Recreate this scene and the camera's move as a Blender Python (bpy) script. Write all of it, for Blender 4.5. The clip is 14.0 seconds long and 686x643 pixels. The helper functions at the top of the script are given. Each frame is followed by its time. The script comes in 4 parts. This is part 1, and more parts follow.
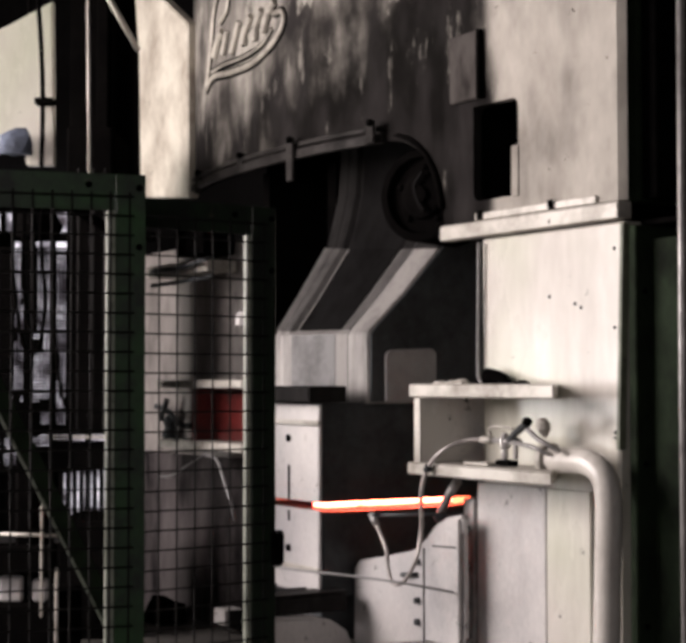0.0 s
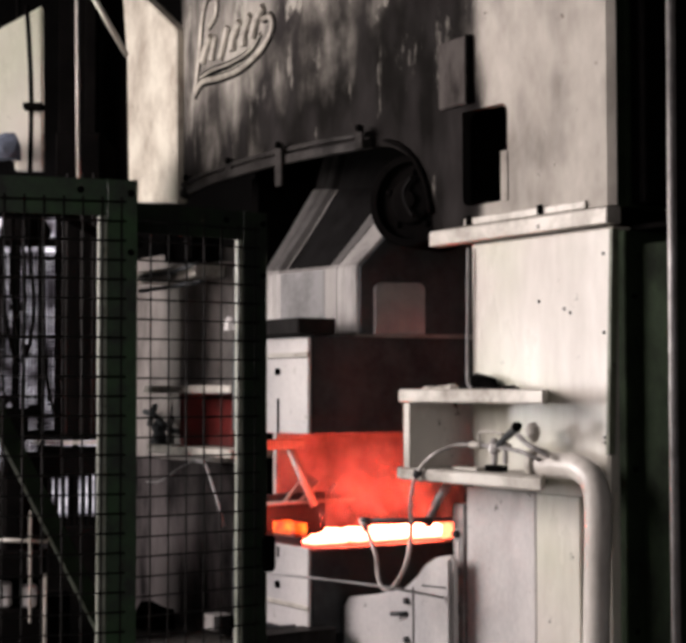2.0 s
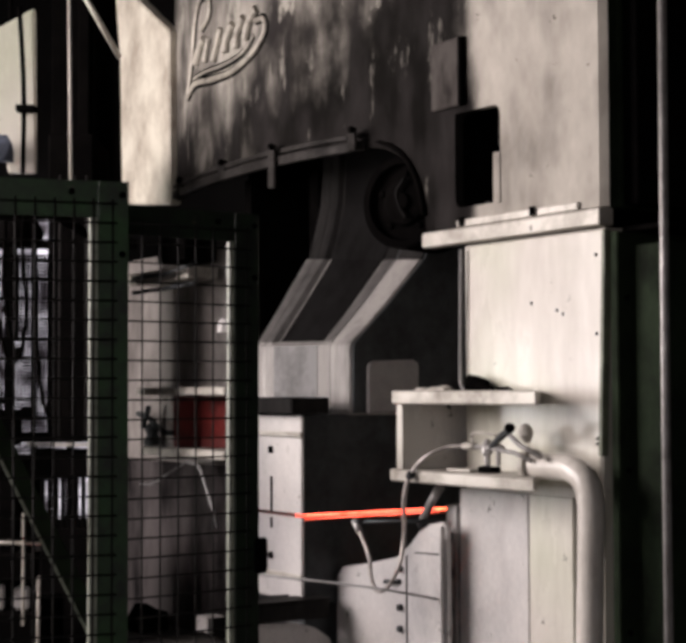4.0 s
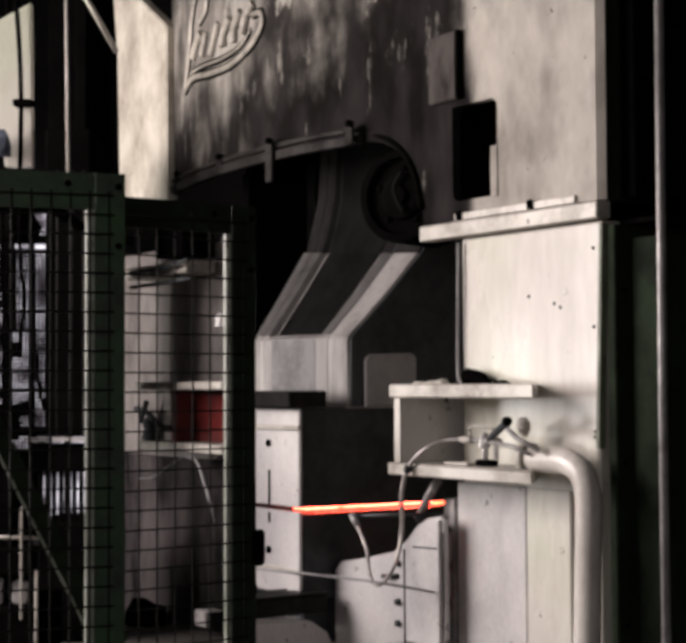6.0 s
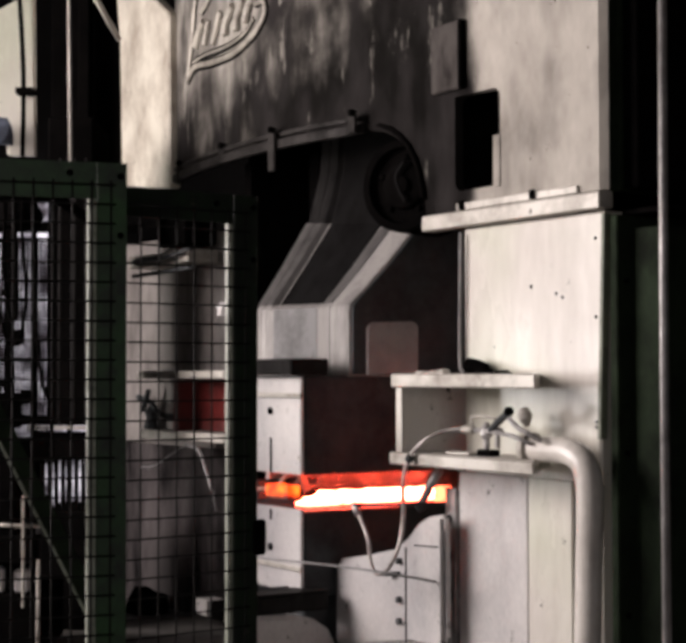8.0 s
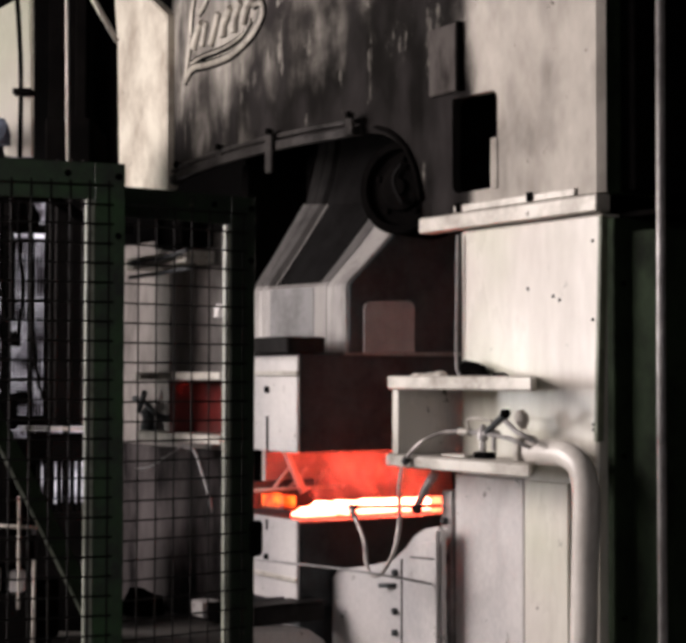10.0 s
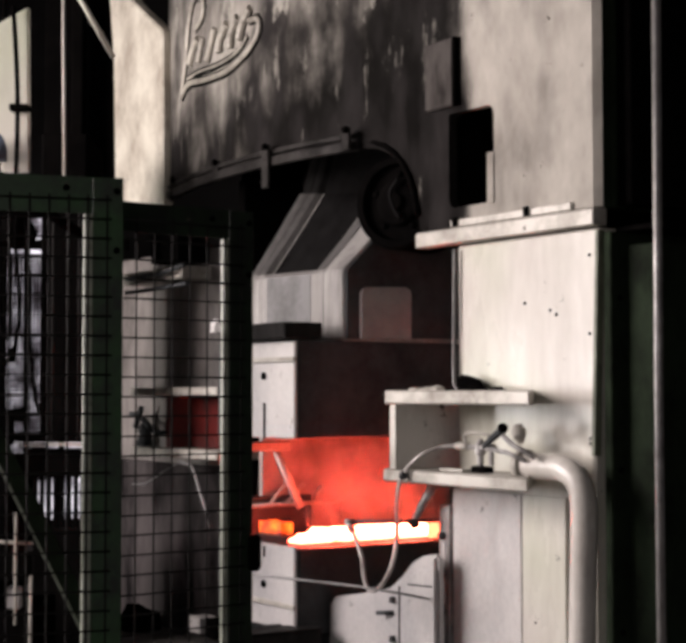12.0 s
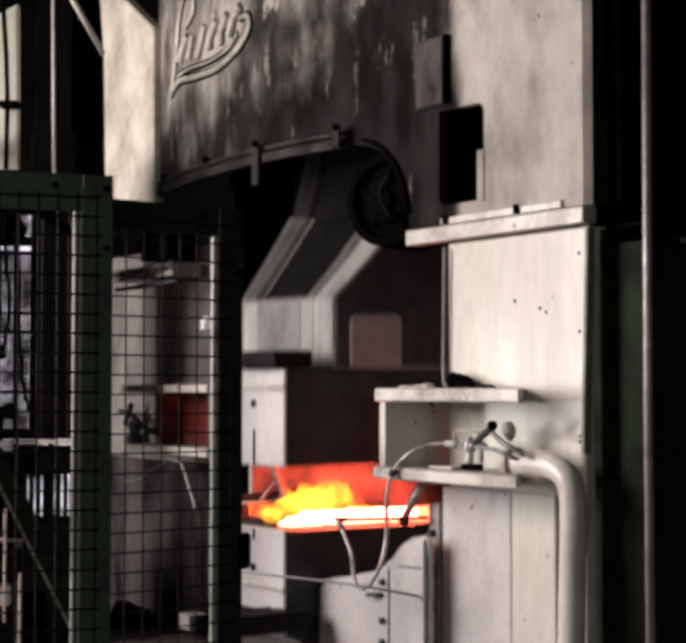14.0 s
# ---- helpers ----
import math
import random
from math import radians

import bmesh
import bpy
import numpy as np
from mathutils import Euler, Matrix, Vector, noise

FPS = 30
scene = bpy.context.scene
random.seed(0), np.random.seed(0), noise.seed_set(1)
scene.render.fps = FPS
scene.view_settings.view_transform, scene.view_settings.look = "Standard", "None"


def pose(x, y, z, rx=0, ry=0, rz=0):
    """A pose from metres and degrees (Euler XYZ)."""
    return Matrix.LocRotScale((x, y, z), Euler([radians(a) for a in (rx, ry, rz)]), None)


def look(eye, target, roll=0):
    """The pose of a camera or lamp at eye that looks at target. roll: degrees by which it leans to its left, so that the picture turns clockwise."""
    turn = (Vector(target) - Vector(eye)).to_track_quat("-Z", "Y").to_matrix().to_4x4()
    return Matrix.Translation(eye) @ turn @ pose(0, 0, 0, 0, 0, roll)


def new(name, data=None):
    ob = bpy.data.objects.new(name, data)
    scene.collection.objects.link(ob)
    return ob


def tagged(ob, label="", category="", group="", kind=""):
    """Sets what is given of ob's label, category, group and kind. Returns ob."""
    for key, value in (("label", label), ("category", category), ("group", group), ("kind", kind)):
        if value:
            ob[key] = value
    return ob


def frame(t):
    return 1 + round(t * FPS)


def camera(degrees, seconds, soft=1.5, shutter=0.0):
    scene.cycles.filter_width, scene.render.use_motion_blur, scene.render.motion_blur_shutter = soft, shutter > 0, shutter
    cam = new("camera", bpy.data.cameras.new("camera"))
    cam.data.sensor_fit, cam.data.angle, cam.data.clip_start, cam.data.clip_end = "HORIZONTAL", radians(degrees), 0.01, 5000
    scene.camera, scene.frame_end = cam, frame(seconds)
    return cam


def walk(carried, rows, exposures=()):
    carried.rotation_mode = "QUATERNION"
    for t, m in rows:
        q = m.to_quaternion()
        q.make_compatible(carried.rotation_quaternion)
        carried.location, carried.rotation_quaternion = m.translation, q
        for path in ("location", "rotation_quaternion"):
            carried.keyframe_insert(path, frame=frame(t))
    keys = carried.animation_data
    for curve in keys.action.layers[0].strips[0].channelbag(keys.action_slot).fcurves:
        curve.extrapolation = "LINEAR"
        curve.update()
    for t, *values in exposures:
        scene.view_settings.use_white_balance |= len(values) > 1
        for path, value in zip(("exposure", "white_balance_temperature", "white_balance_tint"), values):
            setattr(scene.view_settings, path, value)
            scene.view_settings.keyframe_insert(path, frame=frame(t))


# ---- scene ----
cam = camera(24.58, 14.0, soft=4.5, shutter=0.4)

# seconds, eye x, y, z, turn x, y, z
PATH = [
    (0, 0.0175, 0.0, 1.5505, 92.255, 0.049, 0.365),
    (0.5, 0.0091, 0.0, 1.5500, 92.320, 0.066, 0.288),
    (1, -0.0020, 0.0, 1.5505, 92.435, 0.010, 0.063),
    (1.5, 0.0000, 0.0, 1.5500, 92.434, -0.000, 0.000),
    (2, 0.0026, 0.0, 1.5503, 92.444, 0.091, -0.130),
    (2.5, 0.0046, 0.0, 1.5531, 92.496, 0.064, -0.176),
    (3, 0.0081, 0.0, 1.5517, 92.638, 0.132, -0.185),
    (5.5, 0.0137, 0.0, 1.5425, 92.264, 0.175, -0.469),
    (6, 0.0158, 0.0, 1.5385, 92.362, 0.264, -0.374),
    (6.5, 0.0151, 0.0, 1.5420, 92.219, 0.056, -0.329),
    (7, 0.0196, 0.0, 1.5409, 91.922, 0.160, -0.332),
    (7.5, 0.0186, 0.0, 1.5432, 91.944, 0.087, -0.296),
    (8, 0.0182, 0.0, 1.5418, 91.955, 0.104, -0.288),
    (10.5, 0.0125, 0.0, 1.5377, 92.122, -0.149, -0.493),
    (11, 0.0114, 0.0, 1.5363, 92.265, -0.070, -0.609),
    (11.5, 0.0078, 0.0, 1.5368, 92.420, -0.078, -0.588),
    (12, 0.0059, 0.0, 1.5339, 92.616, 0.038, -0.606),
    (12.5, 0.0062, 0.0, 1.5331, 92.733, 0.019, -0.781),
    (13, 0.0032, 0.0, 1.5369, 92.574, -0.054, -0.864),
    (13.5, 0.0041, 0.0, 1.5331, 92.565, -0.027, -0.914),
    (14, 0.0062, 0.0, 1.5369, 92.502, -0.015, -0.972),
]

walk(cam, [(r[0], pose(*r[1:])) for r in PATH], exposures=[(0, 0.1), (1.2, 0.03), (3.0, 0.0), (14.0, 0.0)])

# ---- light: daylight from a tall side window, with an added fill from behind and a small glare lamp ----
scene.view_settings.exposure = 0.0
world = bpy.data.worlds.new("hall_daylight")
scene.world = world
world.use_nodes = True
sky = world.node_tree.nodes.new("ShaderNodeTexSky")
sky.sky_type, sky.sun_disc, sky.sun_elevation, sky.sun_rotation = "NISHITA", False, radians(40), radians(250)
world.node_tree.links.new(sky.outputs[0], world.node_tree.nodes["Background"].inputs[0])
world.node_tree.nodes["Background"].inputs[1].default_value = 0.08


def area_lamp(name, eye, target, sx, sy, watts, colour):
    data = bpy.data.lights.new(name, "AREA")
    data.shape, data.size, data.size_y, data.energy, data.color = "RECTANGLE", sx, sy, watts, colour
    ob = new(name, data)
    ob.matrix_world = look(eye, target)
    return ob


area_lamp("side_window_daylight", (-5.98, 7.05, 3.65), (1.0, 6.7, 2.0), 3.6, 3.3, 690, (1.0, 0.885, 0.865))
# unseen fill added from behind to lift the near faces
area_lamp("rear_fill", (-1.2, -4.98, 3.0), (-0.8, 8.0, 2.0), 3.6, 3.4, 105, (1.0, 0.88, 0.86))
# unseen low lamp added for the bright patch on the column
area_lamp("low_glare", (-5.98, 9.4, 1.45), (1.1, 8.4, 1.4), 0.5, 0.9, 85, (1.0, 0.95, 0.92))


# ---- materials ----
def material(name, base, stain, rough=0.5, metal=0.0, fine=30.0, coarse=2.5, amount=0.5, streak=1.0, bump=0.15, spec=0.5, chips=0.0, tint=None):
    """Base colour with stains at two scales, uneven gloss and fine relief; streak below 1 draws the stains out downwards."""
    m = bpy.data.materials.new(name)
    m.use_nodes = True
    nt = m.node_tree
    n, l = nt.nodes, nt.links
    bsdf = n["Principled BSDF"]
    tc = n.new("ShaderNodeTexCoord")
    mp = n.new("ShaderNodeMapping")
    mp.inputs["Scale"].default_value = (1, 1, streak)
    l.new(tc.outputs["Object"], mp.inputs[0])
    big = n.new("ShaderNodeTexNoise")
    big.inputs["Scale"].default_value, big.inputs["Detail"].default_value, big.inputs["Roughness"].default_value = coarse, 6, 0.62
    small = n.new("ShaderNodeTexNoise")
    small.inputs["Scale"].default_value, small.inputs["Detail"].default_value = fine, 5
    l.new(mp.outputs[0], big.inputs["Vector"])
    l.new(mp.outputs[0], small.inputs["Vector"])
    mul = n.new("ShaderNodeMath")
    mul.operation = "MULTIPLY_ADD"
    l.new(small.outputs[0], mul.inputs[0])
    mul.inputs[1].default_value = 0.28
    l.new(big.outputs[0], mul.inputs[2])
    ramp = n.new("ShaderNodeValToRGB")
    ramp.color_ramp.elements[0].position = 0.53 + 0.2 * (0.5 - amount)
    ramp.color_ramp.elements[1].position = 0.83 + 0.2 * (0.5 - amount)
    ramp.color_ramp.elements[0].color = (*base, 1)
    ramp.color_ramp.elements[1].color = (*stain, 1)
    l.new(mul.outputs[0], ramp.inputs[0])
    colour = ramp.outputs[0]
    if tint:
        wide = n.new("ShaderNodeTexNoise")
        wide.inputs["Scale"].default_value, wide.inputs["Detail"].default_value = coarse * 0.55, 3
        l.new(tc.outputs["Object"], wide.inputs["Vector"])
        wr = n.new("ShaderNodeMapRange")
        wr.inputs["From Min"].default_value, wr.inputs["From Max"].default_value, wr.inputs["To Max"].default_value = 0.45, 0.7, 0.75
        l.new(wide.outputs[0], wr.inputs[0])
        mx = n.new("ShaderNodeMixRGB")
        mx.blend_type = "MULTIPLY"
        l.new(wr.outputs[0], mx.inputs[0])
        l.new(colour, mx.inputs[1])
        mx.inputs[2].default_value = (*tint, 1)
        colour = mx.outputs[0]
    if chips:
        chip = n.new("ShaderNodeTexNoise")
        chip.inputs["Scale"].default_value, chip.inputs["Detail"].default_value, chip.inputs["Roughness"].default_value = 11.0, 8, 0.75
        l.new(tc.outputs["Object"], chip.inputs["Vector"])
        cr = n.new("ShaderNodeMapRange")
        cr.inputs["From Min"].default_value, cr.inputs["From Max"].default_value = 0.72 - 0.08 * chips, 0.75 - 0.08 * chips
        l.new(chip.outputs[0], cr.inputs[0])
        mx = n.new("ShaderNodeMixRGB")
        l.new(cr.outputs[0], mx.inputs[0])
        l.new(colour, mx.inputs[1])
        mx.inputs[2].default_value = (0.07, 0.06, 0.05, 1)
        colour = mx.outputs[0]
    l.new(colour, bsdf.inputs["Base Color"])
    mr = n.new("ShaderNodeMapRange")
    mr.inputs["From Min"].default_value, mr.inputs["From Max"].default_value = 0.3, 0.8
    mr.inputs["To Min"].default_value, mr.inputs["To Max"].default_value = max(rough - 0.12, 0.05), min(rough + 0.2, 1)
    l.new(big.outputs[0], mr.inputs[0])
    l.new(mr.outputs[0], bsdf.inputs["Roughness"])
    bsdf.inputs["Metallic"].default_value = metal
    bsdf.inputs["Specular IOR Level"].default_value = spec
    bp = n.new("ShaderNodeBump")
    bp.inputs["Strength"].default_value, bp.inputs["Distance"].default_value = bump, 0.01
    l.new(mul.outputs[0], bp.inputs["Height"])
    l.new(bp.outputs[0], bsdf.inputs["Normal"])
    return m


def glowing(name, dark, light, low, high, scale=9.0, a=0.35, b=0.6, chilled=False):
    m = bpy.data.materials.new(name)
    m.use_nodes = True
    n, l = m.node_tree.nodes, m.node_tree.links
    bsdf = n["Principled BSDF"]
    tc, tex = n.new("ShaderNodeTexCoord"), n.new("ShaderNodeTexNoise")
    tex.inputs["Scale"].default_value, tex.inputs["Detail"].default_value = scale, 5
    l.new(tc.outputs["Object"], tex.inputs["Vector"])
    ramp = n.new("ShaderNodeValToRGB")
    ramp.color_ramp.elements[0].position, ramp.color_ramp.elements[1].position = a, b
    ramp.color_ramp.elements[0].color, ramp.color_ramp.elements[1].color = (*dark, 1), (*light, 1)
    l.new(tex.outputs[0], ramp.inputs[0])
    mr = n.new("ShaderNodeMapRange")
    mr.inputs["From Min"].default_value, mr.inputs["From Max"].default_value = a, b
    mr.inputs["To Min"].default_value, mr.inputs["To Max"].default_value = low, high
    l.new(tex.outputs[0], mr.inputs[0])
    bsdf.inputs["Base Color"].default_value = (0.05, 0.03, 0.03, 1)
    bsdf.inputs["Roughness"].default_value = 0.9
    l.new(ramp.outputs[0], bsdf.inputs["Emission Color"])
    heat = mr.outputs[0]
    if chilled:
        # the side that lies on the cold die has lost most of its heat
        sep, cool, mul = n.new("ShaderNodeSeparateXYZ"), n.new("ShaderNodeMapRange"), n.new("ShaderNodeMath")
        l.new(tc.outputs["Generated"], sep.inputs[0])
        cool.inputs["From Min"].default_value, cool.inputs["From Max"].default_value, cool.inputs["To Min"].default_value = 0.08, 0.55, 0.03
        l.new(sep.outputs[2], cool.inputs[0])
        mul.operation = "MULTIPLY"
        l.new(heat, mul.inputs[0])
        l.new(cool.outputs[0], mul.inputs[1])
        heat = mul.outputs[0]
    l.new(heat, bsdf.inputs["Emission Strength"])
    return m


CREAM = material("cream_machine_paint", (0.64, 0.605, 0.555), (0.44, 0.405, 0.36), 0.30, 0, 16, 1.5, 0.58, 0.3, 0.05, chips=1.05, tint=(0.80, 0.92, 0.74))
WEATHERED = material("weathered_cream_paint", (0.62, 0.585, 0.50), (0.34, 0.30, 0.25), 0.45, 0, 18, 3.4, 0.55, 0.7, 0.08, chips=1.0, spec=0.3)
DIMCREAM = material("dimmed_cream_paint", (0.28, 0.255, 0.24), (0.08, 0.07, 0.065), 0.5, 0, 16, 1.8, 0.5, 0.35, 0.06, chips=1.0)
COVERPAINT = material("sooted_cover_paint", (0.075, 0.068, 0.064), (0.025, 0.022, 0.021), 0.55, 0, 16, 4.0, 0.5, 0.5, 0.06, spec=0.15)
# darker ram steels: soot plus the head's shade held in the colour
DARKSTEEL = material("darkened_steel", (0.026, 0.0245, 0.024), (0.008, 0.0075, 0.0075), 0.5, 0.05, 26, 3.0, 0.55, 0.4, 0.1, spec=0.3)
SLOPESTEEL = material("shaded_slope_steel", (0.15, 0.142, 0.138), (0.045, 0.042, 0.041), 0.42, 0.2, 26, 3.0, 0.5, 0.3, 0.1, spec=0.3)
DARKPANEL = material("near_black_steel", (0.012, 0.0115, 0.0115), (0.006, 0.0055, 0.0055), 0.55, 0.0, 26, 4.0, 0.5, 0.4, 0.1, spec=0.25)
DIMDARK = material("blackened_paint", (0.075, 0.066, 0.066), (0.008, 0.0072, 0.0075), 0.7, 0, 14, 2.4, 0.55, 0.35, 0.08, spec=0.12)
PIPEMAT = material("dull_pipe_paint", (0.66, 0.625, 0.575), (0.46, 0.43, 0.39), 0.34, 0.0, 30, 4.0, 0.5, 0.6, 0.06)
EDGEGREEN = material("pale_green_primer", (0.20, 0.22, 0.155), (0.08, 0.085, 0.06), 0.45, 0, 40, 6.0, 0.5, 0.6, 0.08, chips=1.2)
LIPMAT = material("sooted_rim_steel", (0.04, 0.037, 0.0355), (0.004, 0.0037, 0.0035), 0.38, 0.15, 30, 3.0, 0.66, 1.0, 0.12)
WHITE = material("pale_grey_paint", (0.58, 0.555, 0.537), (0.36, 0.347, 0.347), 0.34, 0, 60, 1.3, 0.5, 0.55, 0.03, chips=1.25, tint=(0.84, 0.85, 0.88))
STEEL = material("worn_grey_steel", (0.40, 0.385, 0.375), (0.13, 0.12, 0.12), 0.36, 0.35, 30, 3.2, 0.5, 0.8, 0.08)
PLATE = material("dusty_steel_plate", (0.50, 0.475, 0.43), (0.22, 0.20, 0.17), 0.5, 0.15, 30, 4.0, 0.45, 1.0, 0.12, chips=0.7)
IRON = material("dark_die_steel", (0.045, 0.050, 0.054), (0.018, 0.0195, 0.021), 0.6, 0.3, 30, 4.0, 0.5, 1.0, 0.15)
# kept this black to stand in for shade, as on the guide housing
BLACK = material("near_black", (0.0026, 0.0024, 0.0024), (0.005, 0.0045, 0.0043), 0.95, 0, 25, 4.0, 0.45, 1.0, 0.2, spec=0.03)
GREEN = material("dark_green_fence_paint", (0.030, 0.082, 0.028), (0.009, 0.015, 0.009), 0.45, 0, 30, 9.0, 0.78, 0.8, 0.1, chips=1.2)
GREENDK = material("blackish_green_paint", (0.019, 0.029, 0.016), (0.008, 0.010, 0.007), 0.85, 0, 30, 4.0, 0.5, 0.7, 0.08, chips=0.5, spec=0.08)
WIRE = material("grimy_wire", (0.010, 0.010, 0.010), (0.025, 0.022, 0.02), 0.8, 0.0, 60, 9.0, 0.4, 1.0, 0.05, spec=0.2)
HOSE = material("braided_grey_hose", (0.42, 0.39, 0.37), (0.2, 0.18, 0.17), 0.42, 0.4, 160, 14.0, 0.5, 1.0, 0.4)
CONCRETE = material("oily_concrete", (0.12, 0.11, 0.10), (0.04, 0.037, 0.034), 0.7, 0, 30, 1.4, 0.5, 1.0, 0.2)
HALLWALL = material("near_black_hall_wall", (0.012, 0.0115, 0.0115), (0.006, 0.0055, 0.0055), 0.9, 0, 12, 0.8, 0.5, 0.6, 0.2, spec=0.2)
RUBBED = material("rubbed_ram_steel", (0.36, 0.34, 0.325), (0.12, 0.113, 0.11), 0.5, 0.1, 40, 2.6, 0.5, 0.25, 0.06)
PADGREY = material("worn_pad_steel", (0.34, 0.325, 0.325), (0.25, 0.238, 0.238), 0.5, 0.0, 70, 5.0, 0.45, 1.0, 0.08)
DULL = material("dull_grey_plate", (0.23, 0.225, 0.225), (0.11, 0.105, 0.105), 0.5, 0.1, 30, 4.0, 0.5, 1.0, 0.1)
GLOWPANEL = material("pale_glow_panel", (0.36, 0.315, 0.30), (0.13, 0.105, 0.10), 0.6, 0.0, 14, 2.2, 0.55, 0.8, 0.12)
GLOWRED = material("glow_red_paint", (0.13, 0.013, 0.011), (0.04, 0.006, 0.005), 0.5, 0, 30, 4.0, 0.5, 1.0, 0.1)
CLOTH = material("blue_grey_cloth", (0.10, 0.12, 0.17), (0.04, 0.045, 0.06), 0.9, 0, 60, 6.0, 0.5, 1.0, 0.3)
HOT = glowing("white_hot_steel", (1.0, 0.045, 0.012), (1.0, 0.088, 0.05), 16, 78, 6.0, 0.28, 0.46, chilled=True)
HOTEND = glowing("orange_hot_steel", (1.0, 0.03, 0.003), (1.0, 0.14, 0.008), 0.7, 4.5, 9.0, chilled=True)
TAIL = glowing("red_hot_steel", (1.0, 0.05, 0.02), (1.0, 0.14, 0.06), 2.0, 7.0, 9.0)
DAY = glowing("bright_window_glass", (0.42, 0.38, 0.46), (0.92, 0.86, 0.95), 0.12, 1.25, 5.0)


def head_paint():
    """Grey-cream paint under a broad soot stain that spreads from the throat's axis and takes in shade, with drips and
    scraped streaks.
    """
    m = material("sooted_head_paint", (0.48, 0.45, 0.405), (0.30, 0.275, 0.245), 0.6, 0.0, 16, 1.6, 0.4, 0.6, 0.06, chips=1.0, spec=0.07)
    n, l = m.node_tree.nodes, m.node_tree.links
    bsdf = n["Principled BSDF"]
    old = bsdf.inputs["Base Color"].links[0].from_socket
    tc = n.new("ShaderNodeTexCoord")
    xyz = n.new("ShaderNodeSeparateXYZ")
    l.new(tc.outputs["Object"], xyz.inputs[0])
    ramp = n.new("ShaderNodeValToRGB")
    div = n.new("ShaderNodeMath")
    div.operation, div.inputs[1].default_value = "DIVIDE", 5.0
    l.new(xyz.outputs[0], div.inputs[0])
    l.new(div.outputs[0], ramp.inputs[0])
    # besides soot, the stops hold the curve's shade and a sheen further along
    stops = ((0.0, 0.0), (0.165, 0.08), (0.19, 0.66), (0.22, 0.98), (0.26, 1.06), (0.35, 1.0), (0.43, 0.82), (0.53, 0.66), (0.65, 0.54), (0.86, 0.5))
    e = ramp.color_ramp.elements
    e[0].position, e[1].position = stops[0][0], stops[-1][0]
    e[0].color, e[1].color = (stops[0][1],) * 3 + (1,), (stops[-1][1],) * 3 + (1,)
    for p, v in stops[1:-1]:
        k = e.new(p)
        k.color = (v, v, v, 1)
    mp = n.new("ShaderNodeMapping")
    mp.inputs["Scale"].default_value = (1, 1, 0.4)
    l.new(tc.outputs["Object"], mp.inputs[0])
    drip, blot = n.new("ShaderNodeTexNoise"), n.new("ShaderNodeTexNoise")
    drip.inputs["Scale"].default_value, drip.inputs["Detail"].default_value = 5.0, 8
    blot.inputs["Scale"].default_value, blot.inputs["Detail"].default_value = 2.4, 6
    l.new(mp.outputs[0], drip.inputs["Vector"])
    l.new(tc.outputs["Object"], blot.inputs["Vector"])
    a = n.new("ShaderNodeMath")
    part_of = n.new("ShaderNodeMath")
    part_of.operation, part_of.inputs[1].default_value = "MULTIPLY", 0.62
    l.new(ramp.outputs[0], part_of.inputs[0])
    a.operation, a.inputs[1].default_value = "MULTIPLY_ADD", 0.9
    l.new(drip.outputs[0], a.inputs[0])
    l.new(part_of.outputs[0], a.inputs[2])
    b = n.new("ShaderNodeMath")
    b.operation, b.inputs[1].default_value = "MULTIPLY_ADD", 0.8
    l.new(blot.outputs[0], b.inputs[0])
    l.new(a.outputs[0], b.inputs[2])
    # the stain gets thicker towards the sheet's lower rim
    rim = n.new("ShaderNodeMapRange")
    rim.inputs["From Min"].default_value, rim.inputs["From Max"].default_value = 2.8, 3.7
    rim.inputs["To Min"].default_value, rim.inputs["To Max"].default_value = 0.34, -0.06
    l.new(xyz.outputs[2], rim.inputs[0])
    c = n.new("ShaderNodeMath")
    l.new(b.outputs[0], c.inputs[0])
    near = n.new("ShaderNodeMath")
    near.operation = "MULTIPLY"
    more = n.new("ShaderNodeMath")
    more.operation, more.use_clamp, more.inputs[1].default_value = "MULTIPLY", True, 2.2
    l.new(ramp.outputs[0], more.inputs[0])
    l.new(rim.outputs[0], near.inputs[0])
    l.new(more.outputs[0], near.inputs[1])
    l.new(near.outputs[0], c.inputs[1])
    mr = n.new("ShaderNodeMapRange")
    mr.interpolation_type = "SMOOTHSTEP"
    mr.inputs["From Min"].default_value, mr.inputs["From Max"].default_value, mr.inputs["To Max"].default_value = 0.76, 1.47, 0.99
    l.new(c.outputs[0], mr.inputs[0])
    mx = n.new("ShaderNodeMixRGB")
    l.new(mr.outputs[0], mx.inputs[0])
    l.new(old, mx.inputs[1])
    wipe = n.new("ShaderNodeValToRGB")
    wipe.color_ramp.elements[0].position, wipe.color_ramp.elements[1].position = 0.40, 0.74
    wipe.color_ramp.elements[0].color, wipe.color_ramp.elements[1].color = (0.004, 0.0036, 0.0036, 1), (0.026, 0.0235, 0.0235, 1)
    l.new(drip.outputs[0], wipe.inputs[0])
    l.new(wipe.outputs[0], mx.inputs[2])
    # scraped streaks that bare the paint again
    sc = n.new("ShaderNodeTexNoise")
    mp2 = n.new("ShaderNodeMapping")
    mp2.inputs["Scale"].default_value = (1.2, 1, 0.3)
    l.new(tc.outputs["Object"], mp2.inputs[0])
    l.new(mp2.outputs[0], sc.inputs["Vector"])
    sc.inputs["Scale"].default_value, sc.inputs["Detail"].default_value, sc.inputs["Roughness"].default_value = 5.5, 8, 0.7
    sr = n.new("ShaderNodeMapRange")
    sr.inputs["From Min"].default_value, sr.inputs["From Max"].default_value, sr.inputs["To Max"].default_value = 0.60, 0.68, 0.5
